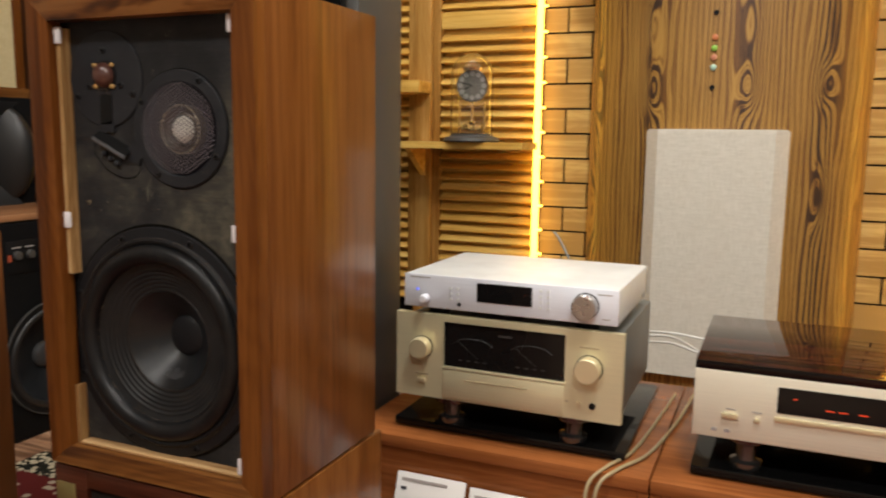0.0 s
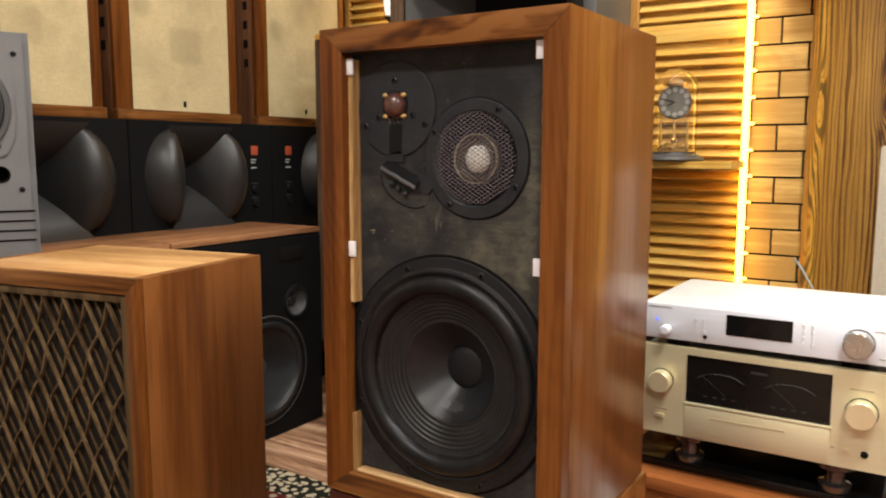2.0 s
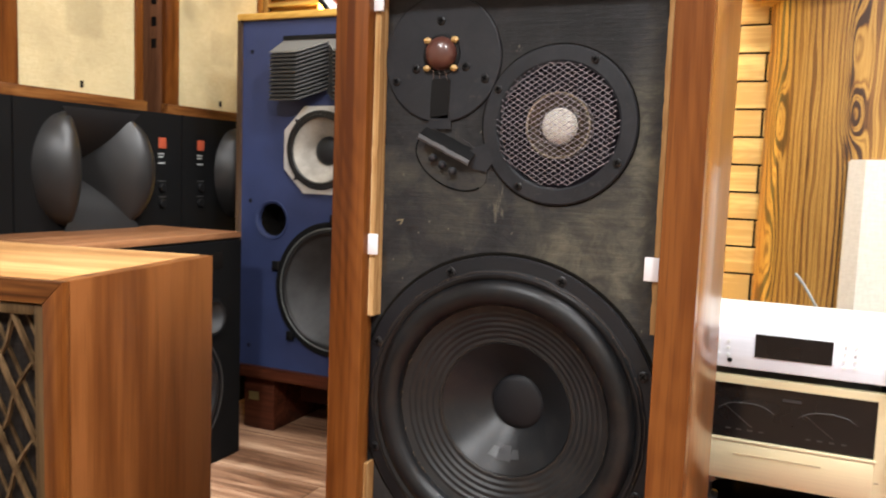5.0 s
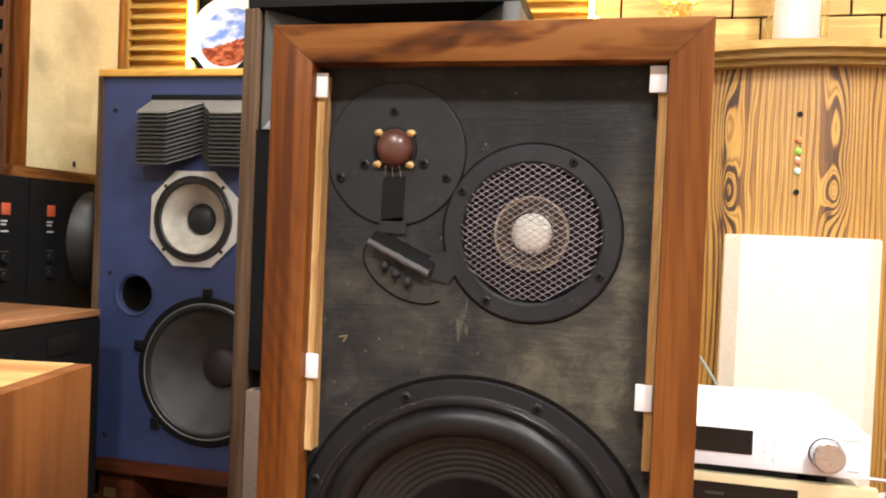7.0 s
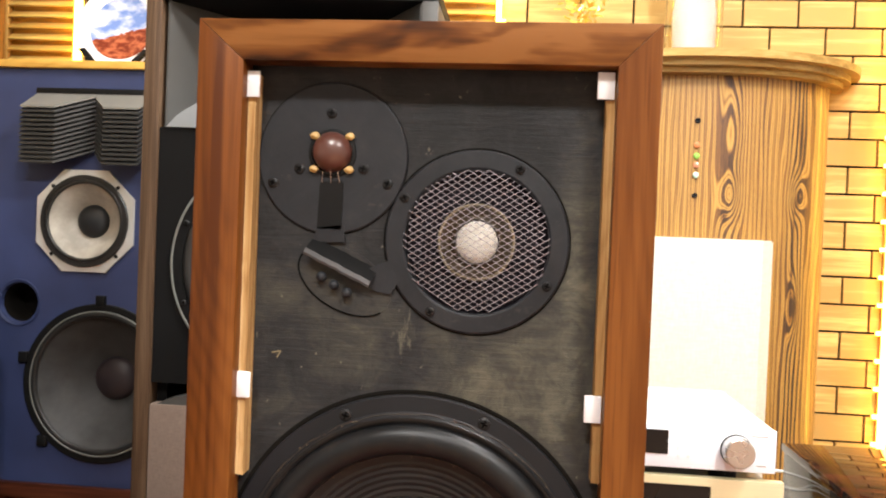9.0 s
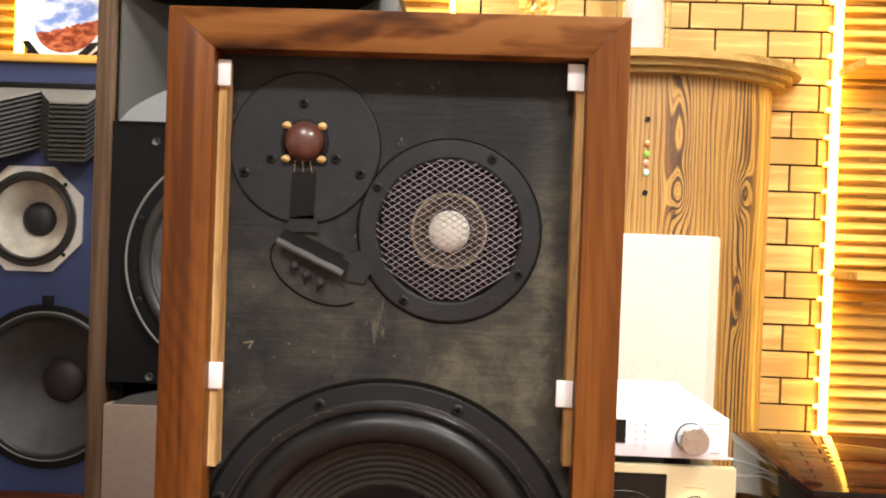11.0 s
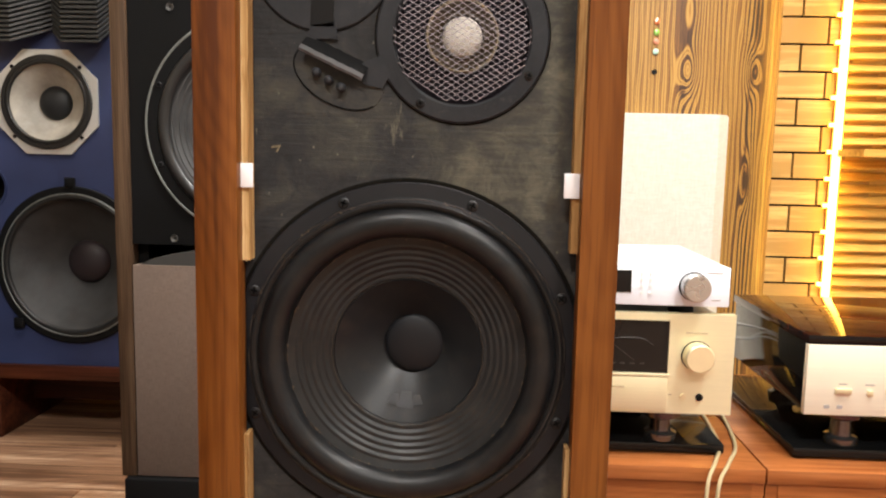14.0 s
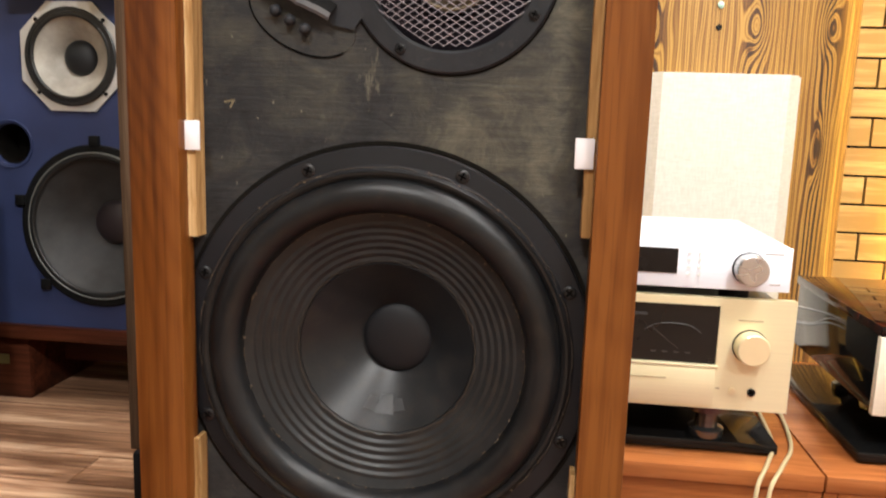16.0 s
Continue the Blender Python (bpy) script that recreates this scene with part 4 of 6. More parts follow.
part("grille_frame", boxes((g0, 0.004, k0, g0 + b, 0.02, k1), (g1 - b, 0.004, k0, g1, 0.02, k1), (g0 + b, 0.004, k1 - b, g1 - b, 0.02, k1), (g0 + b, 0.004, k0, g1 - b, 0.02, k0 + b), bevel=0.0015), LATTICE_RIM, lat, "tan wooden grille frame")
part("grille_cloth", boxes((g0 + b, 0.019, k0 + b, g1 - b, 0.022, k1 - b)), DARK_CLOTH, lat)
ga, gb_, za, zb = g0 + b, g1 - b, k0 + b, k1 - b
for side, pitch, wid, y in ((-1, 0.043, 0.0041, 0.0085), (1, 0.043, 0.0028, 0.0125), (-1.0001, 0.043, 0.0026, 0.0160)):
    slope = side * 1.95
    c0 = -1.2 if side != -1.0001 else -1.2 + 0.010 * 1.95
    while c0 < 1.6:
        # the line z = slope * x + c0, clipped to the opening
        pts = []
        for x in (ga, gb_):
            z = slope * x + c0
            if za <= z <= zb:
                pts.append((x, z))
        for z in (za, zb):
            x = (z - c0) / slope
            if ga < x < gb_:
                pts.append((x, z))
        if len(pts) >= 2:
            pts = sorted(pts)
            (xa, z_a), (xb, z_b) = pts[0], pts[-1]
            if math.hypot(xb - xa, z_b - z_a) > 0.012:
                if side == 1:
                    n = max(2, int(math.hypot(xb - xa, z_b - z_a) / 0.008))
                    run = [((xa + (xb - xa) * k / n) + 0.0034 * math.sin(2 * math.pi * (z_a + (z_b - z_a) * k / n) / 0.0838), y, z_a + (z_b - z_a) * k / n) for k in range(n + 1)]
                    run = [(min(max(x, ga), gb_), v, z) for x, v, z in run]
                    bm = bmesh.new()
                    for p, q in zip(run, run[1:]):
                        bar(bm, p, q, wid, 0.005)
                else:
                    bm = bar(bmesh.new(), (xa, y, z_a), (xb, y, z_b), wid, 0.005 if wid > 0.0035 else 0.0028)
                part("slat", bm, LATTICE, lat)
        c0 += pitch * abs(slope)

# ---- shrink-wrapped carton ----
wrap = thing("wrapped_carton", pose(-1.19, 0.14, 0.0, 0, 0, 3), "brown cabinet wrapped in clear crinkled plastic film", "carton")
film = Mat("film_over_brown_board", 0.4, coat=1.0)
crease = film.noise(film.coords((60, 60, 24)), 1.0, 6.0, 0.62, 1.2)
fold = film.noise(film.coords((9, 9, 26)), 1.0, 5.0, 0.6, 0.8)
# thin whitish lines along the creases paint the film's highlights into its colour
crease_sheen = film.math("MULTIPLY", film.math("ABSOLUTE", film.math("SUBTRACT", crease, 0.5)), 6.0)
film.colour(film.ramp(crease_sheen, [(0.0, (0.66, 0.60, 0.56)), (0.035, (0.36, 0.25, 0.205)), (0.12, (0.23, 0.125, 0.088)), (0.6, (0.15, 0.07, 0.046))]))
film.bump(film.math("ADD", crease, film.math("MULTIPLY", fold, 0.7)), 1.0, 0.012)
film.set("Coat Roughness", 0.08)
bmp = [n for n in film.t.nodes if n.bl_idname == "ShaderNodeBump"][0]
film.t.links.new(bmp.outputs[0], film.p.inputs["Coat Normal"])
cage = boxes((-0.176, -0.186, 0.0, 0.176, 0.186, 0.681), bevel=0.003)
bmesh.ops.subdivide_edges(cage, edges=[x for x in cage.edges if x.calc_length() > 0.1], cuts=40, use_grid_fill=True)
for v in cage.verts:
    q = v.co.copy()
    nrm = Vector((q.x / 0.176, q.y / 0.186, 0.35 * (q.z / 0.681) ** 8)).normalized()
    v.co += nrm * (0.004 * noise.noise(Vector((q.x * 30, q.y * 30, q.z * 9))) + 0.003 * noise.noise(q * 60))
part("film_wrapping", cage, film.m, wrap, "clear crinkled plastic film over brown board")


# ---- grey monitor on a dark box ----
single("dark_speaker_box", boxes((-0.17, 0.0, 0.0, 0.17, 0.28, 0.598), bevel=0.004), BLACK, "dark box under the grey loudspeaker", "loudspeaker", pose(-1.945, 0.757, 0.0, 0, 0, 62))
gm = thing("grey_monitor", pose(-1.945, 0.757, 0.6, 0, 0, 62), "grey moulded monitor loudspeaker with a round driver", "loudspeaker")
part("body", shell(-0.165, 0.02, 0.0, 0.165, 0.25, 0.515), GREY_PLASTIC, gm)
gfront = pierced(rect(-0.165, 0.0, 0.165, 0.515), [circle(0.011, 0.356, 0.104), circle(0.098, 0.215, 0.0165)], 0.0, 0.0198)
bmesh.ops.bevel(gfront, geom=[x for x in gfront.edges if x.verts[0].co.y < 0.001 and x.verts[1].co.y < 0.001 and all(abs(abs(v.co.x) - 0.165) < 1e-4 or v.co.z < 1e-4 or v.co.z > 0.5149 for v in x.verts)], offset=0.012, segments=4, affect="EDGES")
part("front_moulding", gfront, GREY_PLASTIC, gm)
cone_driver(gm, "dual_driver", 0.011, 0.356, -0.006, 0.1135, paint("shiny_cone", (0.011, 0.010, 0.0095), 0.16, coat=0.35, vary=0.5), GREY_DARK, GREY_DARK, depth=0.05, cap=0.2, roll=0.1, label="shiny dark concentric driver")
part("tweeter_throat", turned([(0.031, 0.034), (0.030, 0.024), (0.026, 0.021), (0.021, 0.026), (0.019, 0.034), (0.014, 0.030), (0.011, 0.036), (0, 0.036)], 0.011, 0.356, 48), BRONZE, gm, "bronze ringed tweeter throat")
ears = [(0.011 + sx * x, 0.356 + sz * z) for sx, sz, rows in ((1, 1, 1), (-1, 1, -1), (-1, -1, 1), (1, -1, -1)) for x, z in [(0.121, 0.03), (0.116, 0.066), (0.103, 0.096), (0.092, 0.102), (0.062, 0.108), (0.03, 0.121)][::rows]]
part("driver_flange", pierced(ears, [circle(0.011, 0.356, 0.1125)], -0.005, -0.0002), GREY_PLASTIC, gm)
part("port", turned([(0.018, -0.001), (0.0172, -0.0025), (0.016, -0.001), (0.0145, 0.04), (0, 0.04)], 0.098, 0.215, 32), VOID, gm)
part("name_plate", boxes((0.010, -0.003, 0.2035, 0.058, -0.0002, 0.2155), bevel=0.0008), BRASS, gm, "gilt name plate")
for z in (0.134, 0.113, 0.092, 0.071):
    part("groove", boxes((-0.15, -0.0012, z, 0.158, 0.0, z + 0.004)), VOID, gm)
for x, z in ((0.135, 0.469), (0.136, 0.183), (-0.135, 0.469), (-0.136, 0.183)):
    screw(gm, x, -0.0005, z, 0.006, "bolt")
for x, z in ((-0.086, 0.082), (0.086, 0.082), (-0.086, -0.082), (0.086, -0.082)):
    screw(gm, 0.011 + x, -0.005, 0.356 + z, 0.005, "bolt")
gd = thing("grey_case", pose(-1.96, 0.77, 1.115, 0, 0, 62), "dark grey rounded plastic case lying on the monitor", "case")
part("body", boxes((-0.2, 0.02, 0.0, 0.11, 0.2, 0.05), bevel=0.014), GREY_DARK, gd)
part("lid", boxes((-0.19, 0.03, 0.0505, 0.08, 0.19, 0.075), bevel=0.01), GREY_PLASTIC, gd)
part("clasp", boxes((0.0, 0.016, 0.0755, 0.05, 0.06, 0.10), bevel=0.006), BLACK, gd, "black clasp")


# ---- low row of monitors along the left ----
def low_monitor(y):
    m = thing("low_monitor", pose(-1.88, y, 0.0, 0, 0, 90), "black-fronted studio monitor with a brown wooden top", "loudspeaker", "low monitors along the wall")
    part("body", shell(-0.284, 0.004, 0.0, 0.284, 0.30, 0.612), BLACK, m)
    part("top_panel", boxes((-0.284, 0.0, 0.6125, 0.284, 0.31, 0.628), bevel=0.001), MAHOGANY_TOP, m)
    part("baffle", pierced(rect(-0.28, 0.004, 0.28, 0.606), [circle(0.035, 0.215, 0.147), circle(0.165, 0.405, 0.046)], -0.004, 0.0035), BLACK_MATT, m)
    cone_driver(m, "woofer", 0.035, 0.215, -0.005, 0.165, PAPER_DARK, PAPER_GREY, BLACK, depth=0.05, cap=0.24)
    part("bright_rim", turned([(0.166, -0.004), (0.165, -0.0065), (0.162, -0.0065), (0.161, -0.004)], 0.035, 0.215, 72, -0.005), GREY_DARK, m)
    cone_driver(m, "midrange", 0.165, 0.405, -0.005, 0.052, PAPER_GREY, PAPER_DARK, BLACK, depth=0.02, cap=0.35)
    part("horn_slot", boxes((0.10, -0.0062, 0.535, 0.20, -0.0045, 0.578), bevel=0.0006), VOID, m)
    part("red_label", boxes((-0.098, -0.0068, 0.505, -0.086, -0.0063, 0.523)), ORANGE, m)
    part("control_panel", boxes((-0.1, -0.0062, 0.47, 0.0, -0.0045, 0.56), bevel=0.0006), BLACK, m)
    for x in (-0.07, -0.03):
        part("control_knob", turned([(0.012, 0), (0.012, -0.008), (0.010, -0.01), (0, -0.01)], x, 0.52, 24, -0.0062), GREY_DARK, m)
        part("dial_mark", boxes((x - 0.014, -0.0068, 0.54, x + 0.014, -0.0063, 0.543)), WHITE_INK, m)
    return m


MAHOGANY_TOP = wood("brown_monitor_top", (0.16, 0.07, 0.03), (0.25, 0.115, 0.05), (0.33, 0.16, 0.075), "x", 0.9, 0.4, 0.1)
low_monitor(1.54)
low_monitor(0.965)


# ---- black monitors with flared horns ----
def flare(parent, cx, cz, w, hh):
    """A horn: a tall narrow throat between two bulging cheeks, with a flared lip above and below."""
    for side in (-1, 1):
        bm = bmesh.new()
        nu, nv = 26, 26
        grid = []
        for j in range(nv + 1):
            v = -1 + 2 * j / nv
            c = math.sqrt(max(0.0, 1 - 0.98 * v * v))
            row = []
            for i in range(nu + 1):
                u = i / nu
                x = 0.010 + (w / 2 - 0.010) * (u ** 0.85) * (0.42 + 0.58 * c) + 0.035 * (1 - u) * v * v
                y = 0.085 * (1 - u) ** 2.4 - 0.088 * c * math.sin(math.pi * min(1.0, u * 1.0)) ** 0.9 + 0.004 * u
                row.append(bm.verts.new((cx + side * x, y, cz + v * hh / 2)))
            grid.append(row)
        for a, b in zip(grid, grid[1:]):
            for i in range(nu):
                bm.faces.new((a[i], a[i + 1], b[i + 1], b[i]))
        bmesh.ops.recalc_face_normals(bm, faces=bm.faces)
        part("horn_cheek", bm, HORN_BLACK, parent, "satin black bulging horn cheek")
    for s in (-1, 1):
        bm = bmesh.new()
        grid = []
        for j in range(11):
            v = j / 10
            row = []
            for i in range(13):
                u = -1 + 2 * i / 12
                row.append(bm.verts.new((cx + u * (0.012 + 0.115 * v), 0.085 * (1 - v) ** 2 - 0.03 * v, cz + s * (0.02 + (hh / 2 - 0.01) * v))))
            grid.append(row)
        for a, b in zip(grid, grid[1:]):
            for i in range(12):
                bm.faces.new((a[i], a[i + 1], b[i + 1], b[i]))
        bmesh.ops.recalc_face_normals(bm, faces=bm.faces)
        part("horn_lip", bm, HORN_BLACK, parent)


HORN_BLACK = paint("horn_black", (0.0145, 0.0142, 0.014), 0.4, grain=40)


def horn_monitor(y0, y1, horn_at, badge_at, wide=0.39):
    mid, half = (y0 + y1) / 2, (y1 - y0) / 2
    m = thing("horn_monitor", pose(-2.19, mid, 0.0, 0, 0, 90), "tall black monitor loudspeaker with a flared horn and orange badge", "loudspeaker", "horn monitors along the wall")
    part("body", shell(-half, 0.0185, 0.0, half, 0.40, 0.956), BLACK_MATT, m)
    part("baffle", pierced(rect(-half, 0.0, half, 0.956), [oval(horn_at - mid, 0.785, 0.13, 0.138)], 0.0, 0.0183), BLACK_MATT, m)
    flare(m, horn_at - mid, 0.785, wide, 0.295)
    bx = badge_at - mid
    part("badge", boxes((bx - 0.0145, -0.003, 0.853, bx + 0.0145, -0.0003, 0.884), bevel=0.0006), ORANGE, m, "orange square badge")
    for z, n in ((0.835, 0.022), (0.826, 0.018), (0.808, 0.026)):
        part("lettering_bar", boxes((bx - 0.015, -0.0012, z, bx - 0.015 + n, -0.0003, z + 0.004)), WHITE_INK, m)
    for z in (0.752, 0.705):
        part("dial", turned([(0.013, -0.0002), (0.013, -0.006), (0.011, -0.008), (0, -0.008)], bx, z - 0.014, 24), BLACK, m)
        part("dial_mark", boxes((bx - 0.014, -0.0012, z + 0.004, bx + 0.014, -0.0003, z + 0.0065)), GREY_DARK, m)
    return m


horn_monitor(0.805, 1.362, 1.10, 0.86, 0.44)
horn_monitor(1.366, 1.928, 1.607, 1.848)
horn_monitor(1.932, 2.49, 2.27, 2.012)


# ---- cloth-fronted loudspeakers on top ----
def grille_speaker(y0, y1):
    mid, half = (y0 + y1) / 2, (y1 - y0) / 2
    m = thing("cloth_front_loudspeaker", pose(-2.25, mid, 0.958, 0, 0, 90), "walnut loudspeaker with an oatmeal cloth grille, on a black monitor", "loudspeaker", "cloth-front loudspeakers on the top row")
    hh = 0.70
    part("cabinet", boxes((-half, 0.016, 0.0, half, 0.36, hh), bevel=0.0015), SMOKED_RED, m)
    part("frame_stile", boxes((-half, 0.0, 0.032, -half + 0.058, 0.0155, hh - 0.032), bevel=0.0015), FRAME_Z, m)
    part("frame_stile", boxes((half - 0.03, 0.0, 0.032, half, 0.0155, hh - 0.032), bevel=0.0015), FRAME_Z, m)
    part("frame_rail", boxes((-half - 0.004, -0.012, 0.0, half + 0.004, 0.0155, 0.0315), bevel=0.002), WALNUT_X, m)
    part("frame_rail", boxes((-half - 0.004, -0.006, hh - 0.0315, half + 0.004, 0.0155, hh), bevel=0.002), WALNUT_X, m)
    part("grille", boxes((-half + 0.0585, 0.005, 0.032, half - 0.0305, 0.0155, hh - 0.032)), GRILLE_CLOTH, m, "oatmeal woven grille cloth")
    part("emblem", boxes((0.012, 0.001, 0.047, 0.020, 0.0048, 0.064)), BLACK, m)
    for k in range(6):
        z = 0.20 + k * 0.065
        part("vent_slot", boxes((-half - 0.0012, 0.036, z, -half - 0.0002, 0.056, z + 0.028)), VOID, m)
    return m


SMOKED_RED = wood("cabinet_walnut_dark", (0.07, 0.028, 0.013), (0.125, 0.052, 0.023), (0.18, 0.08, 0.036), "z", 1.0, 0.45)
grille_speaker(0.82, 1.33)
grille_speaker(1.372, 1.836)
grille_speaker(1.925, 2.40)


# ---- big blue-fronted monitor ----
bl = thing("blue_monitor", pose(-1.708, 1.98, 0.205), "large studio monitor with a blue baffle, on a dark wooden stand", "loudspeaker")
BW, BH = 0.3175, 1.051
part("cabinet", boxes((-BW, 0.018, 0, -BW + 0.019, 0.43, BH - 0.019), (BW - 0.019, 0.018, 0, BW, 0.43, BH - 0.019), (-BW + 0.019, 0.4, 0.019, BW - 0.019, 0.43, BH - 0.019), (-BW + 0.019, 0.018, 0, BW - 0.019, 0.43, 0.019), bevel=0.001), SMOKED, bl)
part("top_panel", boxes((-BW, 0.0, BH - 0.0188, BW, 0.43, BH), bevel=0.0015), PINE, bl, "light wooden top edge")
part("edge_strip", boxes((-BW, 0.0, 0, -BW + 0.012, 0.0178, BH - 0.019)), SMOKED, bl)
part("edge_strip", boxes((BW - 0.012, 0.0, 0, BW, 0.0178, BH - 0.019)), SMOKED, bl)
part("baffle", pierced(rect(-BW + 0.0125, 0.0, BW - 0.0125, BH - 0.0195), [circle(-0.022, 0.6575, 0.104), circle(0.027, 0.2565, 0.179), circle(-0.192, 0.4485, 0.050)], 0.012, 0.0175), BLUE, bl, "dark blue painted baffle")
FY = 0.012
LENS_GREY = paint("lens_grey", (0.024, 0.0232, 0.0218), 0.5)
LENS_TOP = paint("lens_top_grey", (0.13, 0.125, 0.11), 0.5)
# stacked-plate lens of the horn
lens = thing_part("slant_plate_lens", bl, "black slanted stack of lens plates")
front = [(-0.158, -0.07), (-0.07, -0.07), (-0.02, -0.03), (0.0, -0.012), (0.012, -0.03), (0.052, -0.07), (0.14, -0.07)]
outline = [(x, y + FY) for x, y in front] + [(0.15, FY - 0.002), (-0.158, FY - 0.002)]


def slanted(z0, z1):
    bm = slab(outline, z0, z1)
    for v in bm.verts:
        v.co.z += 0.62 * (v.co.y - FY)
    return bm


for k in range(12):
    z = 0.836 + k * 0.011
    part("lens_plate", slanted(z, z + 0.0045), LENS_GREY, lens)
part("lens_top", slanted(0.836 + 12 * 0.011, 0.836 + 12 * 0.011 + 0.004), LENS_TOP, lens, "grey top plate of the lens")
part("lens_bracket", boxes((-0.16, FY - 0.004, 0.970, 0.16, FY - 0.0002, 0.984), bevel=0.0008), BLACK, lens)
part("lens_back", boxes((-0.157, FY - 0.0018, 0.83, 0.149, FY - 0.0002, 0.969)), VOID, lens)
# midrange with an octagonal silver rim
mr = thing_part("midrange_frame", bl, "cast silver frame with clipped corners")
MXB, MZB, s8, c8 = -0.022, 0.6575, 0.1255, 0.056
oct_ = [(-s8, -c8), (-c8, -s8), (c8, -s8), (s8, -c8), (s8, c8), (c8, s8), (-c8, s8), (-s8, c8)]
part("plate", pierced([(MXB + x, MZB + z) for x, z in oct_], [circle(MXB, MZB, 0.1045)], FY - 0.007, FY - 0.0002), CAST, mr)
for x, z in ((-0.084, 0.084), (0.084, 0.084), (-0.084, -0.084), (0.084, -0.084)):
    screw(mr, MXB + x, FY - 0.007, MZB + z, 0.005)
cone_driver(bl, "midrange", MXB, MZB, FY - 0.0075, 0.1135, PAPER_PALE, PAPER_DARK, RUBBER, depth=0.045, cap=0.37, roll=0.08, label="pale paper midrange cone")
part("port", turned([(0.0515, 0.004), (0.049, 0.01), (0.046, 0.09), (0, 0.09)], -0.192, 0.4485, 48, FY), VOID, bl)
part("port_ring", turned([(0.0585, -0.0003), (0.0572, -0.0035), (0.0515, -0.001), (0.0485, 0.012)], -0.192, 0.4485, 48, FY), BLUE, bl)
cone_driver(bl, "woofer", 0.027, 0.2565, FY - 0.001, 0.198, PAPER_GREY, PURPLE_CAP, BLACK, depth=0.085, cap=0.28, roll=0.07, label="dark grey woofer cone")
part("woofer_ring", turned([(0.181, -0.0065), (0.180, -0.008), (0.178, -0.0082), (0.177, -0.0065)], 0.027, 0.2565, 96, FY - 0.001), STEEL_GREY, bl)
for a in (1.5708, 2.86, 0.28, 3.95, 5.47):
    x, z = 0.027 + 0.206 * math.cos(a), 0.2565 + 0.206 * math.sin(a)
    part("clamp", boxes((x - 0.012, FY - 0.012, z - 0.013, x + 0.012, FY - 0.0002, z + 0.013), bevel=0.002), BLACK, bl)
for x, z in ((-0.271, 0.942), (-0.271, 0.502), (0.271, 0.502), (-0.271, 0.06)):
    part("grille_socket", turned([(0.006, 0), (0.006, -0.002), (0.003, -0.001), (0, 0.002)], x, z, 16, FY), BLACK, bl)

st = thing("speaker_stand", pose(-1.708, 1.98, 0.0), "dark reddish wooden stand under the blue monitor", "stand")
part("top_board", boxes((-0.31, 0.0, 0.168, 0.31, 0.42, 0.2045), bevel=0.002), DARK_STAND, st)
for x in (-0.30, 0.19):
    part("leg", boxes((x, 0.03, 0.0, x + 0.11, 0.40, 0.1675), bevel=0.003), DARK_STAND, st)
part("rail", boxes((-0.19, 0.18, 0.06, 0.19, 0.2, 0.1675)), DARK_STAND, st)
part("label_plate", boxes((-0.28, 0.027, 0.09, -0.245, 0.0297, 0.115)), GREEN_BRASS, st)

# plate on the blue monitor
pl = thing("decorative_plate", pose(-1.762, 2.16, 1.256, -12, 0, 0) @ Matrix.Scale(1.1, 4), "white glazed plate with a blue sky picture, on a black stand", "plate")
part("rim", turned([(0.0, 0.012), (0.06, 0.012), (0.085, 0.006), (0.113, -0.006), (0.115, -0.004), (0.088, 0.012), (0.06, 0.018), (0, 0.018)], 0, 0.128, 72), PLATE_RIM, pl)
pm = Mat("plate_picture", 0.15)
sepp = pm.node("ShaderNodeSeparateXYZ", {0: pm.coords()})
nn = pm.noise(pm.coords((40, 40, 60)), 1.0, 5.0)
sky = pm.ramp(pm.noise(pm.coords((18, 18, 30)), 1.0, 4.0), [(0.4, (0.16, 0.25, 0.55)), (0.65, (0.75, 0.78, 0.85))])
ground = pm.ramp(nn, [(0.4, (0.16, 0.03, 0.015)), (0.6, (0.48, 0.14, 0.06))])
edge = pm.math("LESS_THAN", pm.math("ADD", sepp.outputs[2], pm.math("ADD", pm.math("MULTIPLY", sepp.outputs[0], -0.3), pm.math("MULTIPLY", nn, 0.035))), 0.134)
pm.colour(pm.mix(edge, sky, ground))
part("picture", turned([(0.083, 0.0055), (0.06, 0.0112), (0, 0.0112)], 0, 0.128, 64), pm.m, pl, "painted landscape under a blue sky")
for x in (-0.055, 0.055):
    part("easel_leg", prism([(x * 1.4 - 0.012, 0.0), (x * 1.4 + 0.014, 0.0), (x + 0.010, 0.03), (x * 1.5 + 0.008, 0.062), (x * 1.5 - 0.008, 0.058), (x - 0.006, 0.03)], -0.022, -0.012), BLACK, pl)
part("easel_bar", boxes((-0.085, -0.02, 0.0, 0.085, 0.05, 0.012), bevel=0.002), BLACK, pl)

# ---- dark tower between the blue monitor and the walnut one ----
tw2 = thing("tower_loudspeaker", pose(-1.06, 1.45, 0.0), "tall dark tower loudspeaker with smoked walnut sides and silver lips", "loudspeaker")
TH = 1.25
part("side_panel", boxes((-0.257, 0.0, 0.157, -0.2285, 0.20, TH - 0.0), bevel=0.002), SMOKED, tw2)
part("side_panel", boxes((0.222, 0.0, 0.157, 0.25, 0.20, TH), bevel=0.002), GREY_DARK, tw2)
part("body", shell(-0.228, 0.03, 0.157, 0.2215, 0.20, 1.03), BLACK_MATT, tw2)
part("top_cap", slab([(-0.25, 0.0), (0.25, 0.0), (0.25, 0.2), (-0.25, 0.2)], TH + 0.0005, TH + 0.022), BLACK, tw2)
part("horn_mouth", boxes((-0.2215, 0.155, 1.0305, 0.2215, 0.2, TH - 0.0005)), BLACK_MATT, tw2)
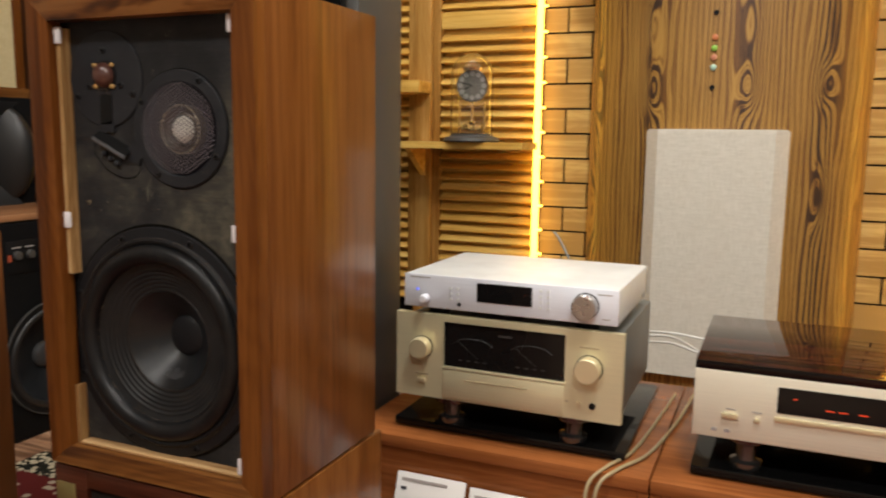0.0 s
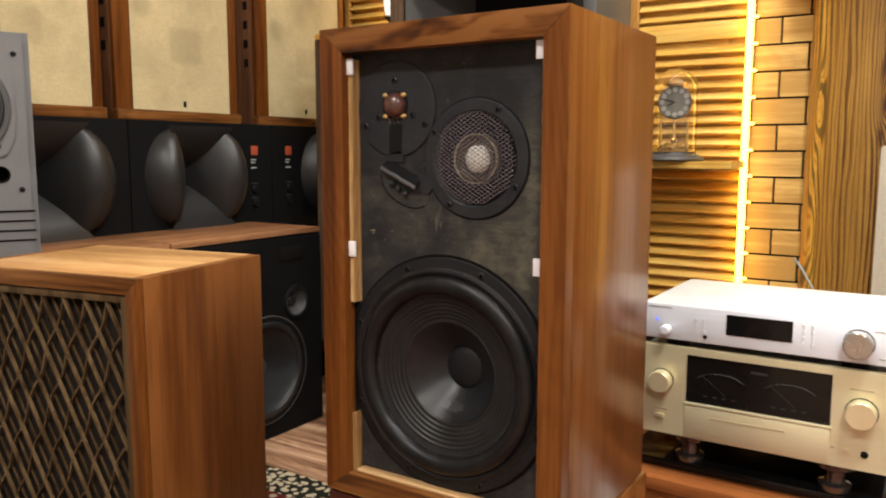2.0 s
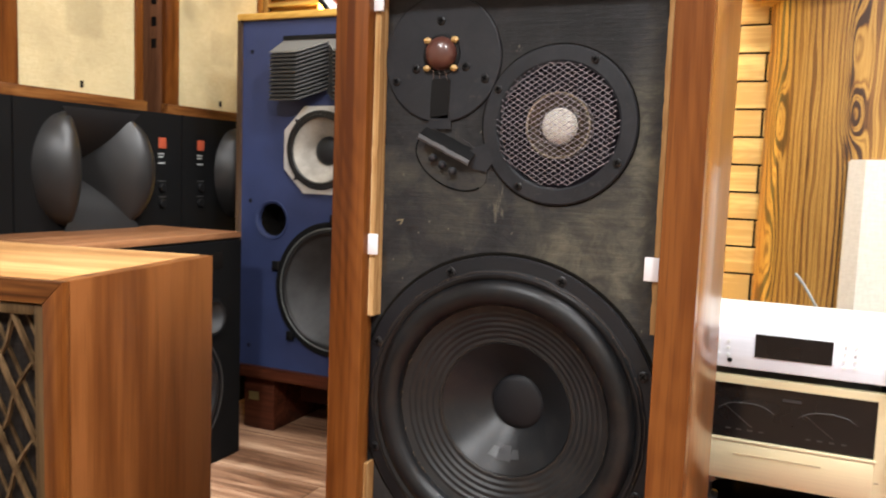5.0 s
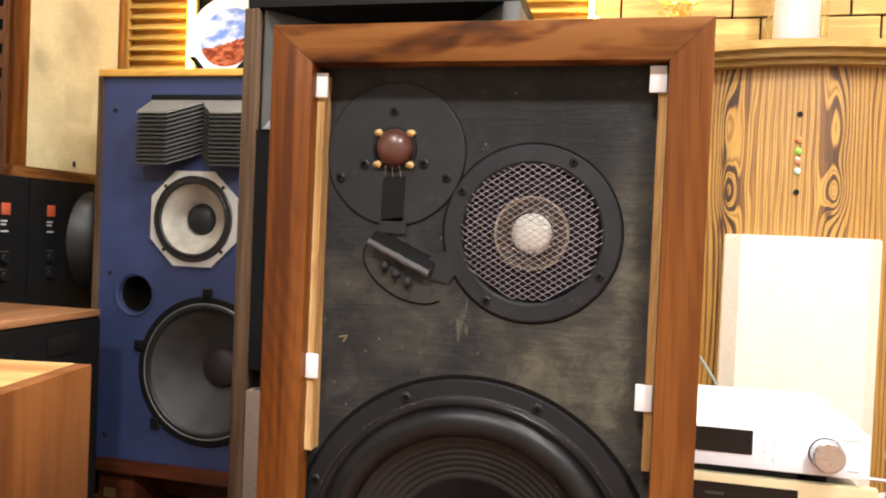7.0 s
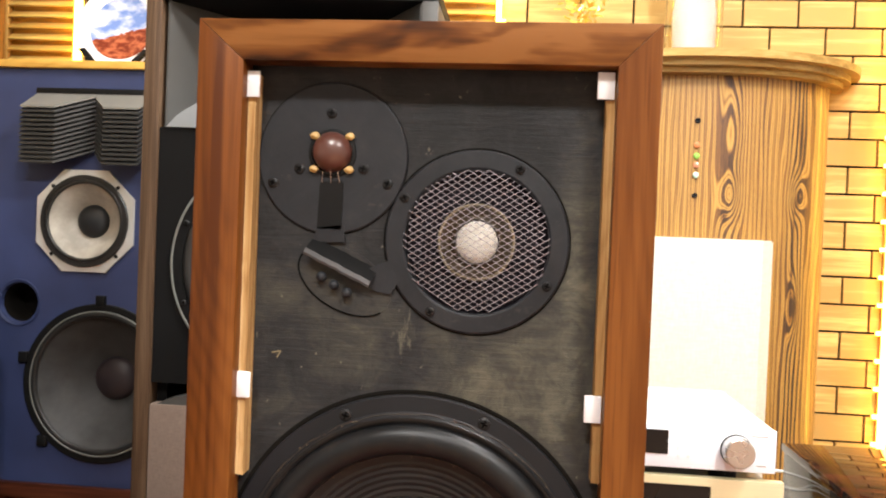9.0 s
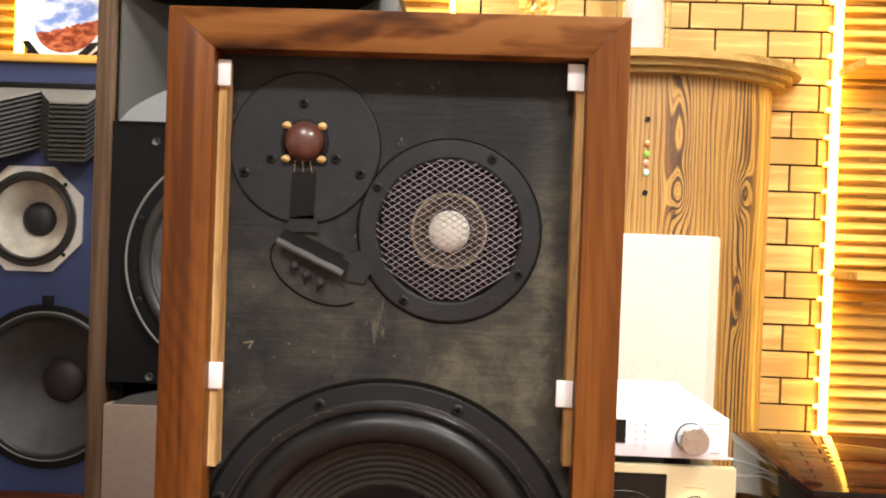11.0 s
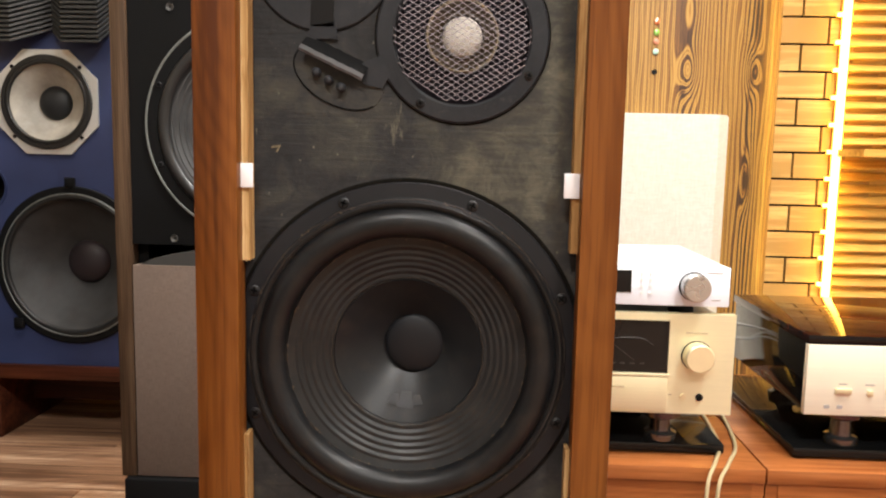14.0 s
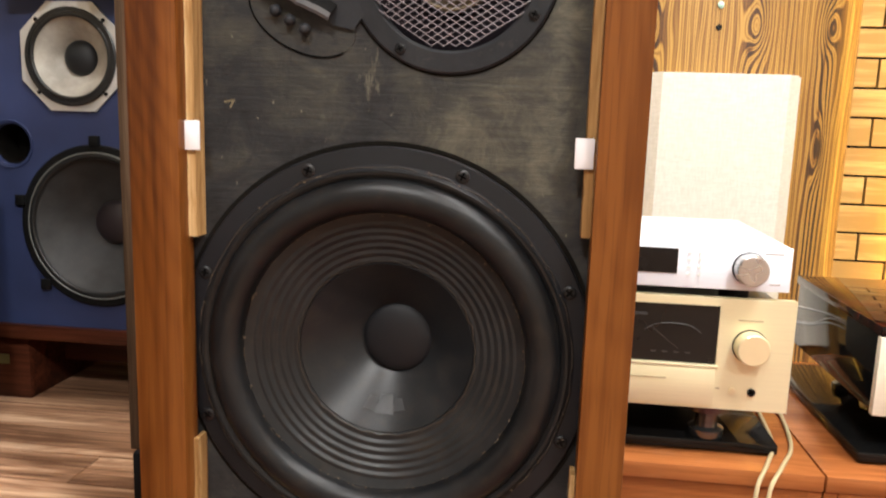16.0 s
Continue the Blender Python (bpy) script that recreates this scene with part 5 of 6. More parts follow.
for sx in (-1, 1):
    bm = prism([(sx * 0.2213, 1.0305), (sx * 0.2213, TH - 0.001), (sx * 0.218, TH - 0.001), (sx * 0.218, 1.0305)], 0.01, 0.154)
    for v in bm.verts:
        v.co.x -= sx * 0.1 * max(0.0, (v.co.y - 0.01) / 0.144)
    part("horn_cheek", bm, GREY_DARK, tw2)
for name, z0, z1, up in (("lower_lip", 1.030, 1.112, 1), ("foot_lip", 0.550, 0.586, 1)):
    pts = [(-0.215, 0.0)] + [(-0.215 + 0.43 * k / 24, (z1 - z0) * math.sin(math.pi * k / 24) ** 0.7) for k in range(1, 24)] + [(0.215, 0.0)]
    part(name, prism([(x, z0 + z) for x, z in pts], 0.002 if up else 0.0, 0.03), LIP_SILVER if name == "lower_lip" else GREY_DARK, tw2, "silver curved lip" if name == "lower_lip" else "black curved lip")
part("baffle", pierced(rect(-0.228, 0.5865, 0.2215, 1.0295), [circle(-0.005, 0.797, 0.174)], 0.006, 0.0295), BLACK_MATT, tw2)
cone_driver(tw2, "woofer", -0.005, 0.797, 0.005, 0.190, PAPER_GREY, PAPER_DARK, BLACK_MATT, rings=14, depth=0.06, cap=0.26, roll=0.11, label="grey ribbed woofer with a metal rim")
part("woofer_rim", turned([(0.194, 0.0), (0.1935, -0.005), (0.191, -0.006), (0.189, -0.005)], -0.005, 0.797, 96, 0.0055), STEEL_GREY, tw2)
for k in range(8):
    a = math.pi / 8 + k * math.pi / 4
    screw(tw2, -0.005 + 0.179 * math.cos(a), -0.0025, 0.797 + 0.179 * math.sin(a), 0.005)
for x, z in ((-0.152, 0.997), (0.142, 0.997), (-0.152, 0.598), (0.142, 0.598)):
    part("grille_socket", turned([(0.0065, 0), (0.0065, -0.003), (0.004, -0.002), (0, 0.002)], x, z, 16, 0.006), GREY_DARK, tw2)
part("lower_grille", boxes((-0.2275, 0.0, 0.158, 0.22, 0.0295, 0.5495), bevel=0.002), BROWN_CLOTH, tw2, "taupe cloth lower grille")
part("plinth", boxes((-0.25, -0.01, 0.0, 0.25, 0.21, 0.1565), bevel=0.006), BLACK, tw2)


# ---- hi-fi cabinets ----
def media_cabinet(x0, x1):
    m = thing("media_cabinet", pose((x0 + x1) / 2, 1.39, 0.0), "low glossy mahogany cabinet with an open shelf", "cabinet", "mahogany media cabinets")
    q = (x1 - x0) / 2
    part("top_panel", boxes((-q, 0.0, 0.212, q, 0.60, 0.238), bevel=0.002), MAHOGANY, m)
    part("apron", boxes((-q + 0.0205, 0.004, 0.09, q - 0.0205, 0.026, 0.2115)), MAHOGANY, m)
    part("side_panel", boxes((-q, 0.006, 0.0, -q + 0.02, 0.6, 0.2115)), MAHOGANY, m)
    part("side_panel", boxes((q - 0.02, 0.006, 0.0, q, 0.6, 0.2115)), MAHOGANY, m)
    part("bottom_panel", boxes((-q + 0.0205, 0.006, 0.02, q - 0.0205, 0.6, 0.04)), MAHOGANY, m)
    part("back_panel", boxes((-q + 0.0205, 0.585, 0.0405, q - 0.0205, 0.6, 0.2115)), DARK_STAND, m)
    return m


media_cabinet(-0.80, -0.1775)
media_cabinet(-0.1745, 0.45)

# brochures in front of the open shelf
def brochure(x, y, w, hgt, tilt, mat, bars, label):
    m = thing("brochure", pose(x, y, 0.041, -tilt, 0, 0), label, "brochure", "brochures on the shelf")
    part("cover", boxes((-w / 2, 0.0, 0.0, w / 2, 0.006, hgt), bevel=0.0006), mat, m)
    for z, n, c in bars:
        part("print_bar", boxes((-w / 2 + 0.012, -0.0012, z, -w / 2 + 0.012 + n, -0.0002, z + 0.006)), c, m)


HT = 0.135
single("brochure_rack", boxes((-0.74, 1.30, 0.0, 0.40, 1.384, 0.04), bevel=0.002), DARK_STAND, "low dark wooden ledge holding brochures", "rack")
brochure(-0.605, 1.335, 0.15, HT, 20, PAGE, ((0.118, 0.10, INK), (0.10, 0.012, DARK_INK), (0.06, 0.09, INK)), "white brochure with grey print standing on the ledge")
brochure(-0.455, 1.335, 0.13, HT - 0.006, 20, PAGE, ((0.11, 0.08, INK),), "white brochure with grey print standing on the ledge")
brochure(-0.265, 1.335, 0.15, HT + 0.002, 20, PAGE, ((0.122, 0.11, RED_INK), (0.105, 0.12, DARK_INK), (0.08, 0.1, INK)), "white magazine with red and dark print on the ledge")
brochure(-0.06, 1.335, 0.15, HT, 20, PAGE_YELLOW, ((0.115, 0.1, INK),), "pale yellow brochure standing on the ledge")
brochure(0.14, 1.335, 0.15, HT - 0.01, 20, PAGE, ((0.11, 0.08, DARK_INK),), "white brochure with grey print standing on the ledge")


def platform(x0, x1):
    m = thing("isolation_platform", pose((x0 + x1) / 2, 1.445, 0.2385), "gloss black platform on the mahogany cabinet", "platform", "black platforms")
    q = (x1 - x0) / 2
    part("board", boxes((-q, 0.0, 0.004, q, 0.46, 0.0195), bevel=0.0015), BLACK_GLOSS, m)
    for x in (-q + 0.05, q - 0.05):
        for y in (0.05, 0.4):
            part("foot", upright([(0, 0), (0.015, 0), (0.015, 0.0038), (0, 0.0038)], x, y, 20), BLACK, m)


platform(-0.72, -0.232)
platform(-0.112, 0.40)


def big_foot(parent, x, y, z0, z1):
    part("foot", upright([(0, z0), (0.027, z0), (0.028, z0 + 0.003), (0.028, z0 + 0.012), (0.018, z0 + 0.016), (0.017, z1 - 0.026), (0.034, z1 - 0.018), (0.036, z1 - 0.003), (0.034, z1), (0, z1)], x, y, 32), FOOT_STEEL, parent, "turned metal foot")


def knob(parent, x, z, y, r, length, mat, name="knob", label=""):
    k = part(name, turned([(r, -0.003), (r, -length + 0.003), (r - 0.0012, -length + 0.0008), (r - 0.0025, -length), (0, -length)], x, z, 48, y), mat, parent, label)
    # larger knobs get a near-black ring that stands in for the shade around them
    if r > 0.015:
        part("shadow_gap", turned([(r * 1.05, -0.0004), (r * 1.05, -0.0016), (r * 0.9, -0.0032)], x, z, 48, y), VOID, k)


# integrated amplifier with a champagne front
amp = thing("integrated_amplifier", pose(-0.4685, 1.413, 0.2595), "champagne-gold integrated amplifier with a black meter window", "amplifier")
ax = 0.2325
part("case", boxes((-ax + 0.012, 0.016, 0.062, ax - 0.012, 0.40, 0.226), bevel=0.003), STEEL_GREY, amp, "grey steel case")
part("front_panel", pierced(rect(-ax, 0.064, ax, 0.2375), [rect(-ax + 0.105, 0.133, ax - 0.11, 0.225)], 0.0, 0.0155), GOLD, amp, "brushed champagne-gold front")
part("front_lip", boxes((-ax + 0.102, -0.003, 0.128, ax - 0.107, 0.0, 0.1335), bevel=0.001), GOLD, amp)
part("lower_panel", boxes((-ax + 0.105, -0.0022, 0.0675, ax - 0.11, -0.0001, 0.1275), bevel=0.0008), GOLD, amp, "hinged champagne lower panel")
win = part("meter_window", boxes((-ax + 0.1055, 0.003, 0.134, ax - 0.1105, 0.0155, 0.2245)), DISPLAY, amp, "black glass meter window")
for mx in (-0.065, 0.055):
    part("meter_scale", tube([(mx - 0.042, 0.0022, 0.182), (mx - 0.02, 0.0022, 0.193), (mx + 0.02, 0.0022, 0.193), (mx + 0.042, 0.0022, 0.182)], 0.0006, 5), DISPLAY_MARK, win)
    part("needle", bar(bmesh.new(), (mx + 0.01, 0.0024, 0.155), (mx - 0.032, 0.0024, 0.187), 0.0008, 0.0006), DISPLAY_MARK, win)
    for k in range(4):
        part("meter_mark", boxes((mx - 0.03 + k * 0.017, 0.002, 0.148, mx - 0.022 + k * 0.017, 0.0028, 0.150)), DISPLAY_MARK, win)
part("badge_bar", boxes((-0.012, 0.002, 0.205, 0.016, 0.0028, 0.209)), DISPLAY_MARK, win)
knob(amp, -0.173, 0.169, 0.0, 0.0215, 0.024, GOLD_KNOB, "selector_knob", "champagne control knob")
knob(amp, 0.1695, 0.166, 0.0, 0.0245, 0.026, GOLD_KNOB, "volume_knob", "champagne control knob")
part("power_button", boxes((-0.183, -0.006, 0.094, -0.166, -0.0002, 0.103), bevel=0.001), GOLD_KNOB, amp)
part("headphone_socket", turned([(0.006, -0.0004), (0.006, -0.003), (0.0035, -0.003), (0.0035, 0.0), (0, 0.0)], 0.178, 0.094, 24), BLACK, amp)
part("small_button", turned([(0.005, -0.0004), (0.005, -0.003), (0, -0.003)], 0.150, 0.094, 20), GOLD_KNOB, amp)
part("lettering_bar", boxes((-0.08, -0.0032, 0.108, 0.05, -0.0023, 0.1105)), INK_GOLD, amp)
for x0, x1, z in ( (0.125, 0.131, 0.096), (-0.188, -0.16, 0.110), (0.15, 0.186, 0.204)):
    part("lettering_bar", boxes((x0, -0.0006, z, x1, 0.0006, z + 0.0025)), INK_GOLD, amp)
for x in (-0.13, 0.13):
    for y in (0.06, 0.33):
        big_foot(amp, x, y, 0.0, 0.0618)

# slim silver preamplifier on top
pre = thing("silver_preamplifier", pose(-0.467, 1.415, 0.4862), "slim silver preamplifier stacked on the gold amplifier", "amplifier")
px = 0.2175
part("body", boxes((-px, 0.004, 0.024, px, 0.33, 0.091), bevel=0.004), SILVER_TOP, pre)
part("front_panel", boxes((-px, 0.0, 0.024, px, 0.0038, 0.091), bevel=0.0012), SILVER, pre)
part("display", boxes((-0.06, -0.0012, 0.045, 0.053, -0.0002, 0.083)), DISPLAY, pre, "dark display window")
knob(pre, 0.157, 0.058, 0.0, 0.0235, 0.026, CHROME, "volume_knob", "turned steel volume knob")
part("power_light", turned([(0.003, -0.0004), (0.002, -0.001), (0, -0.001)], -0.188, 0.060, 12), LED_BLUE, pre)
knob(pre, -0.168, 0.044, 0.0, 0.009, 0.022, SILVER, "power_toggle")
for x in (-0.115, -0.1, 0.07, 0.085):
    for z in (0.045, 0.056, 0.067, 0.078)[: 3 if x < 0 else 4]:
        part("button", turned([(0.0028, -0.0003), (0.0028, -0.002), (0, -0.002)], x, z, 12), SILVER_TOP, pre)
part("socket", turned([(0.004, -0.0003), (0.004, -0.002), (0.002, -0.002), (0, 0)], -0.097, 0.036, 16), BLACK, pre)
for x0, x1, z in ((-0.205, -0.16, 0.084), (0.178, 0.205, 0.08), (0.188, 0.203, 0.034)):
    part("lettering_bar", boxes((x0, -0.0006, z, x1, -0.0001, z + 0.0018)), INK, pre)
for x in (-0.16, 0.15):
    for y in (0.05, 0.27):
        part("foot", upright([(0, 0), (0.022, 0), (0.022, 0.0236), (0, 0.0236)], x, y, 24), BLACK, pre)

# disc player with a dark lacquered lid
cd = thing("disc_player", pose(0.122, 1.42, 0.2595), "champagne disc player with a dark lacquered wooden lid", "disc player")
part("case", boxes((-0.228, 0.014, 0.07, 0.228, 0.392, 0.19), bevel=0.002), BLACK_GLOSS, cd)
part("lid", boxes((-0.2325, 0.002, 0.1905, 0.2325, 0.395, 0.206), bevel=0.002), LACQUER, cd, "glossy dark lacquered wooden lid")
part("front_panel", boxes((-0.2325, 0.0, 0.068, 0.2325, 0.0135, 0.19), bevel=0.0015), DISC_FRONT, cd, "brushed pale champagne front")
part("display", boxes((-0.095, -0.0012, 0.128, 0.12, -0.0002, 0.174)), DISPLAY, cd, "dark display window")
part("tray", boxes((-0.098, -0.004, 0.112, 0.12, -0.0004, 0.121), bevel=0.001), GOLD_KNOB, cd)
for k, (x, z) in enumerate(((-0.07, 0.155), (-0.02, 0.142), (0.0, 0.142), (0.03, 0.142))):
    part("display_glyph", boxes((x, -0.0018, z, x + (0.006 if k == 0 else 0.014), -0.0013, z + 0.0018)), LED_RED, cd)
part("power_button", boxes((-0.184, -0.006, 0.107, -0.157, -0.0002, 0.116), bevel=0.001), GOLD_KNOB, cd)
part("button", boxes((-0.13, -0.005, 0.105, -0.121, -0.0002, 0.113), bevel=0.001), GOLD_KNOB, cd)
for x in (-0.2, -0.178):
    part("emblem_bar", boxes((x, -0.0008, 0.080, x + 0.009, -0.0001, 0.086)), INK, cd)
for x0, x1, z in ((-0.178, -0.163, 0.122), (-0.134, -0.118, 0.122)):
    part("lettering_bar", boxes((x0, -0.0006, z, x1, -0.0001, z + 0.002)), INK, cd)
for x in (-0.14, 0.14):
    for y in (0.06, 0.33):
        big_foot(cd, x, y, 0.0, 0.0695)

# cables
FALL = [(-0.286, 1.350, 0.15), (-0.284, 1.336, 0.07), (-0.282, 1.296, 0.03), (-0.280, 1.26, 0.006)]
OVER = [[(-0.19, 1.90, 0.244), (-0.205, 1.70, 0.243), (-0.225, 1.50, 0.243), (-0.256, 1.41, 0.243), (-0.282, 1.362, 0.222)], [(-0.15, 1.905, 0.244), (-0.165, 1.70, 0.243), (-0.195, 1.50, 0.243), (-0.235, 1.405, 0.243), (-0.264, 1.36, 0.222)]]
for dx, over in zip((0.0, 0.017), OVER):
    single("speaker_cable", tube(over + [(x + dx, y, z) for x, y, z in FALL], 0.0033), CABLE, "beige speaker cable looped over the cabinet edge", "cable", group="speaker cables")
for k, (z0, sag) in enumerate(((0.41, 0.02), (0.385, 0.035), (0.40, 0.05))):
    single("signal_cable", tube([(-0.27, 1.816, z0), (-0.2, 1.87, z0 - 0.01), (-0.12, 1.88 + 0.01 * k, z0 - sag), (-0.03, 1.86, z0 - 0.02), (0.03, 1.813, z0 - 0.03)], 0.003), CABLE_WHITE, "thin white signal cable between the components", "cable", group="signal cables")
ant = thing("rod_antenna", pose(-0.473, 1.781, 0.0), "thin metal rod aerial leaning behind the preamplifier", "aerial")
part("rod", tube([(0.0, 0.0, 0.635), (0.02, -0.005, 0.61), (0.075, -0.02, 0.52), (0.10, 0.035, 0.486)], 0.0028), STEEL_GREY, ant)
part("base", boxes((0.085, 0.025, 0.4735, 0.12, 0.0345, 0.50)), BLACK, ant)


# ---- bow-fronted column loudspeaker ----
col = thing("column_loudspeaker", pose(-0.17, 2.627, 0.0), "bow-fronted column of scorched knotty pine with a cream cloth panel", "loudspeaker")
A, B, CH = 0.41, 0.245, 1.335


def bow(a, b, n=48):
    return [(a * math.cos(math.pi + math.pi * k / n), b * math.sin(math.pi + math.pi * k / n)) for k in range(n + 1)]


part("column_body", slab(bow(A, B), 0.0, CH), BURNT, col, "scorched knotty pine boards")
for k, (da, z0, z1) in enumerate(((0.035, CH + 0.0005, CH + 0.016), (0.055, CH + 0.0165, CH + 0.034), (0.08, CH + 0.0345, CH + 0.056))):
    bm = slab(bow(A + da, B + da), z0, z1)
    part("cornice_moulding", bm, CORNICE, col)
for z in (1.208, 1.001):
    part("hole_plug", turned([(0.0075, 0.001), (0.0075, -0.003), (0.005, -0.0035), (0, -0.001)], -0.016, z, 20, -B), BLACK, col)
for z, c in ((1.14, (0.6, 0.2, 0.08)), (1.11, (0.25, 0.5, 0.08)), (1.085, (0.6, 0.25, 0.15)), (1.057, (0.4, 0.6, 0.5))):
    bm = bmesh.new()
    bmesh.ops.create_uvsphere(bm, u_segments=16, v_segments=10, radius=0.0095)
    for v in bm.verts:
        v.co = Vector((-0.016 + v.co.x * 0.9, -B - 0.003 + v.co.y * 0.5, z + v.co.z))
    part("glass_stone", bm, paint("glass_stone", c, 0.08, coat=1.0), col, "small coloured glass stone")
cream = boxes((-0.19, -B - 0.045, 0.16, 0.197, -B + 0.10, 0.883))
ed = [x for x in cream.edges if abs(x.verts[0].co.z - x.verts[1].co.z) > 0.1 and x.verts[0].co.y < -B]
bmesh.ops.bevel(cream, geom=ed, offset=0.036, segments=1, affect="EDGES", profile=0.5)
bmesh.ops.bevel(cream, geom=[x for x in cream.edges if x.verts[0].co.z > 0.88 and x.verts[1].co.z > 0.88], offset=0.004, segments=2, affect="EDGES")
part("grille_panel", cream, CREAM, col, "cream linen grille panel")

# ornaments on the column
orn = thing("gold_ornament", pose(-0.51, 2.47, CH + 0.0565), "small gold tinsel ornament on the column", "ornament")
part("stem", upright([(0, 0), (0.03, 0), (0.03, 0.012), (0.008, 0.02), (0.006, 0.16), (0, 0.16)], 0, 0, 20), BRASS, orn)
bm = bmesh.new()
for k in range(260):
    a, zz = random.uniform(0, 6.28), random.uniform(0.06, 0.30)
    r = 0.055 * (1 - abs(zz - 0.18) / 0.16) + 0.02
    p = Vector((r * math.cos(a) * random.random() ** 0.5, r * math.sin(a) * random.random() ** 0.5, zz))
    q = p + Vector((random.uniform(-1, 1), random.uniform(-1, 1), random.uniform(-0.4, 1))).normalized() * 0.022
    bar(bm, p, q, 0.004, 0.002)
part("tinsel", bm, GOLD_LEAF, orn, "gold tinsel branches")
lan = thing("glass_lantern", pose(-0.185, 2.50, CH + 0.0565), "white porcelain figure under a clear glass jar", "ornament")
part("figure", upright([(0, 0.004), (0.062, 0.004), (0.064, 0.02), (0.06, 0.06), (0.062, 0.14), (0.05, 0.22), (0.025, 0.26), (0, 0.265)], 0, 0, 40), LANTERN, lan)
part("glass_jar", upright([(0, 0), (0.08, 0), (0.08, 0.30), (0.078, 0.30), (0.078, 0.002), (0, 0.002)], 0, 0, 48), DOME_GLASS, lan)


# ---- louvred panels with light strips ----
def louvre(x0, x1, z0, z1, shelf_z=(), boards=(), led=""):
    m = thing("louvred_panel", pose((x0 + x1) / 2, YB - 0.0005, 0.0), "louvred pine panel with a warm light strip on its edge", "louvred panel", "louvred panels on the wall")
    q = (x1 - x0) / 2
    sl, sr = (0.0 if led == "left" else 0.03), (0.0 if led == "right" else 0.03)
    if sl:
        part("stile", boxes((-q, -0.032, z0, -q + 0.03, 0.0, z1), bevel=0.0015), PINE_SHADED, m)
    if sr:
        part("stile", boxes((q - 0.03, -0.032, z0, q, 0.0, z1), bevel=0.0015), PINE_SHADED, m)
    part("backing", boxes((-q + sl + 0.0005, -0.006, z0, q - sr - 0.0005, -0.0002, z1)), PINE, m)
    z = z0 + 0.02
    while z < z1 - 0.03:
        skip = any(a - 0.01 < z < b for a, b in boards)
        if not skip:
            bm = boxes((-q + sl + 0.001, -0.0035, -0.0165, q - sr - 0.001, 0.0035, 0.0165), bevel=0.001)
            bmesh.ops.rotate(bm, verts=bm.verts, cent=(0, 0, 0), matrix=Matrix.Rotation(radians(-48), 3, "X"))
            bmesh.ops.translate(bm, verts=bm.verts, vec=(0, -0.0205, z))
            part("slat", bm, PINE, m)
        z += 0.037
    for a, b in boards:
        part("board", boxes((-q + sl + 0.0005, -0.028, a, q - sr - 0.0005, -0.0065, b), bevel=0.001), PINE, m)
    if led:
        s = -1 if led == "left" else 1
        xe = s * (q + 0.009)
        part("light_strip", boxes((xe - 0.0085, -0.058, z0, xe + 0.0085, -0.030, z1), bevel=0.003), LED, m, "warm glowing light strip")
        # added glowing tabs imitate the strip's light glimpsed at the brick joints
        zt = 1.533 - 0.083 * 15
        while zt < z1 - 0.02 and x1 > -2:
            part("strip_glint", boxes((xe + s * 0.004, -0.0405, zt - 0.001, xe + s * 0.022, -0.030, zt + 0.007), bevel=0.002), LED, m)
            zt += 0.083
        part("strip_rail", boxes((xe - 0.0085, -0.0298, z0, xe + 0.0085, -0.0125, z1)), PINE_SHADED, m)
    return m


def corner_shelf(x0, x1, z, led_side):
    m = thing("pine_shelf", pose((x0 + x1) / 2, YB - 0.034, z), "small lacquered pine shelf on the louvred panel", "shelf", "pine shelves")
    q = (x1 - x0) / 2
    part("board", slab([(-q, 0), (-q, -0.19), (q, -0.19), (q, 0)], 0.0, 0.022), PINE, m)
    x = -q + 0.06 if led_side == "right" else q - 0.085
    tri = prism([(0.0, -0.0005), (-0.15, -0.0005), (0.0, -0.11)], x, x + 0.022)
    for v in tri.verts:
        v.co = Vector((v.co.y, v.co.x, v.co.z))
    bmesh.ops.recalc_face_normals(tri, faces=tri.faces)
    part("bracket", tri, PINE, m)
    return m


louvre(-2.41, -2.135, 0.3, 2.2, led="right")
louvre(-1.52, -1.215, 0.25, 2.2)
louvre(-1.15, -0.765, 0.25, 2.2, boards=((1.228, 1.285),), led="right")
single("pine_post", boxes((-1.214, YB - 0.05, 0.0, -1.151, YB - 0.0005, 2.2), bevel=0.002), PINE_SHADED, "square lacquered pine post between louvred panels", "post")
louvre(0.436, 0.95, 0.25, 2.2, boards=((1.30, 1.355),), led="left")
corner_shelf(-1.25, -0.752, 0.815, "right")
single("pine_shelf", boxes((-1.5, YB - 0.15, 1.004, -1.2155, YB - 0.033, 1.045), (-1.2155, YB - 0.15, 1.004, -1.15, YB - 0.0505, 1.045), bevel=0.002), PINE, "thick lacquered pine shelf across louvred panel and post", "shelf", group="pine shelves")
corner_shelf(0.425, 0.95, 0.775, "left")
corner_shelf(0.425, 0.95, 1.385, "left")


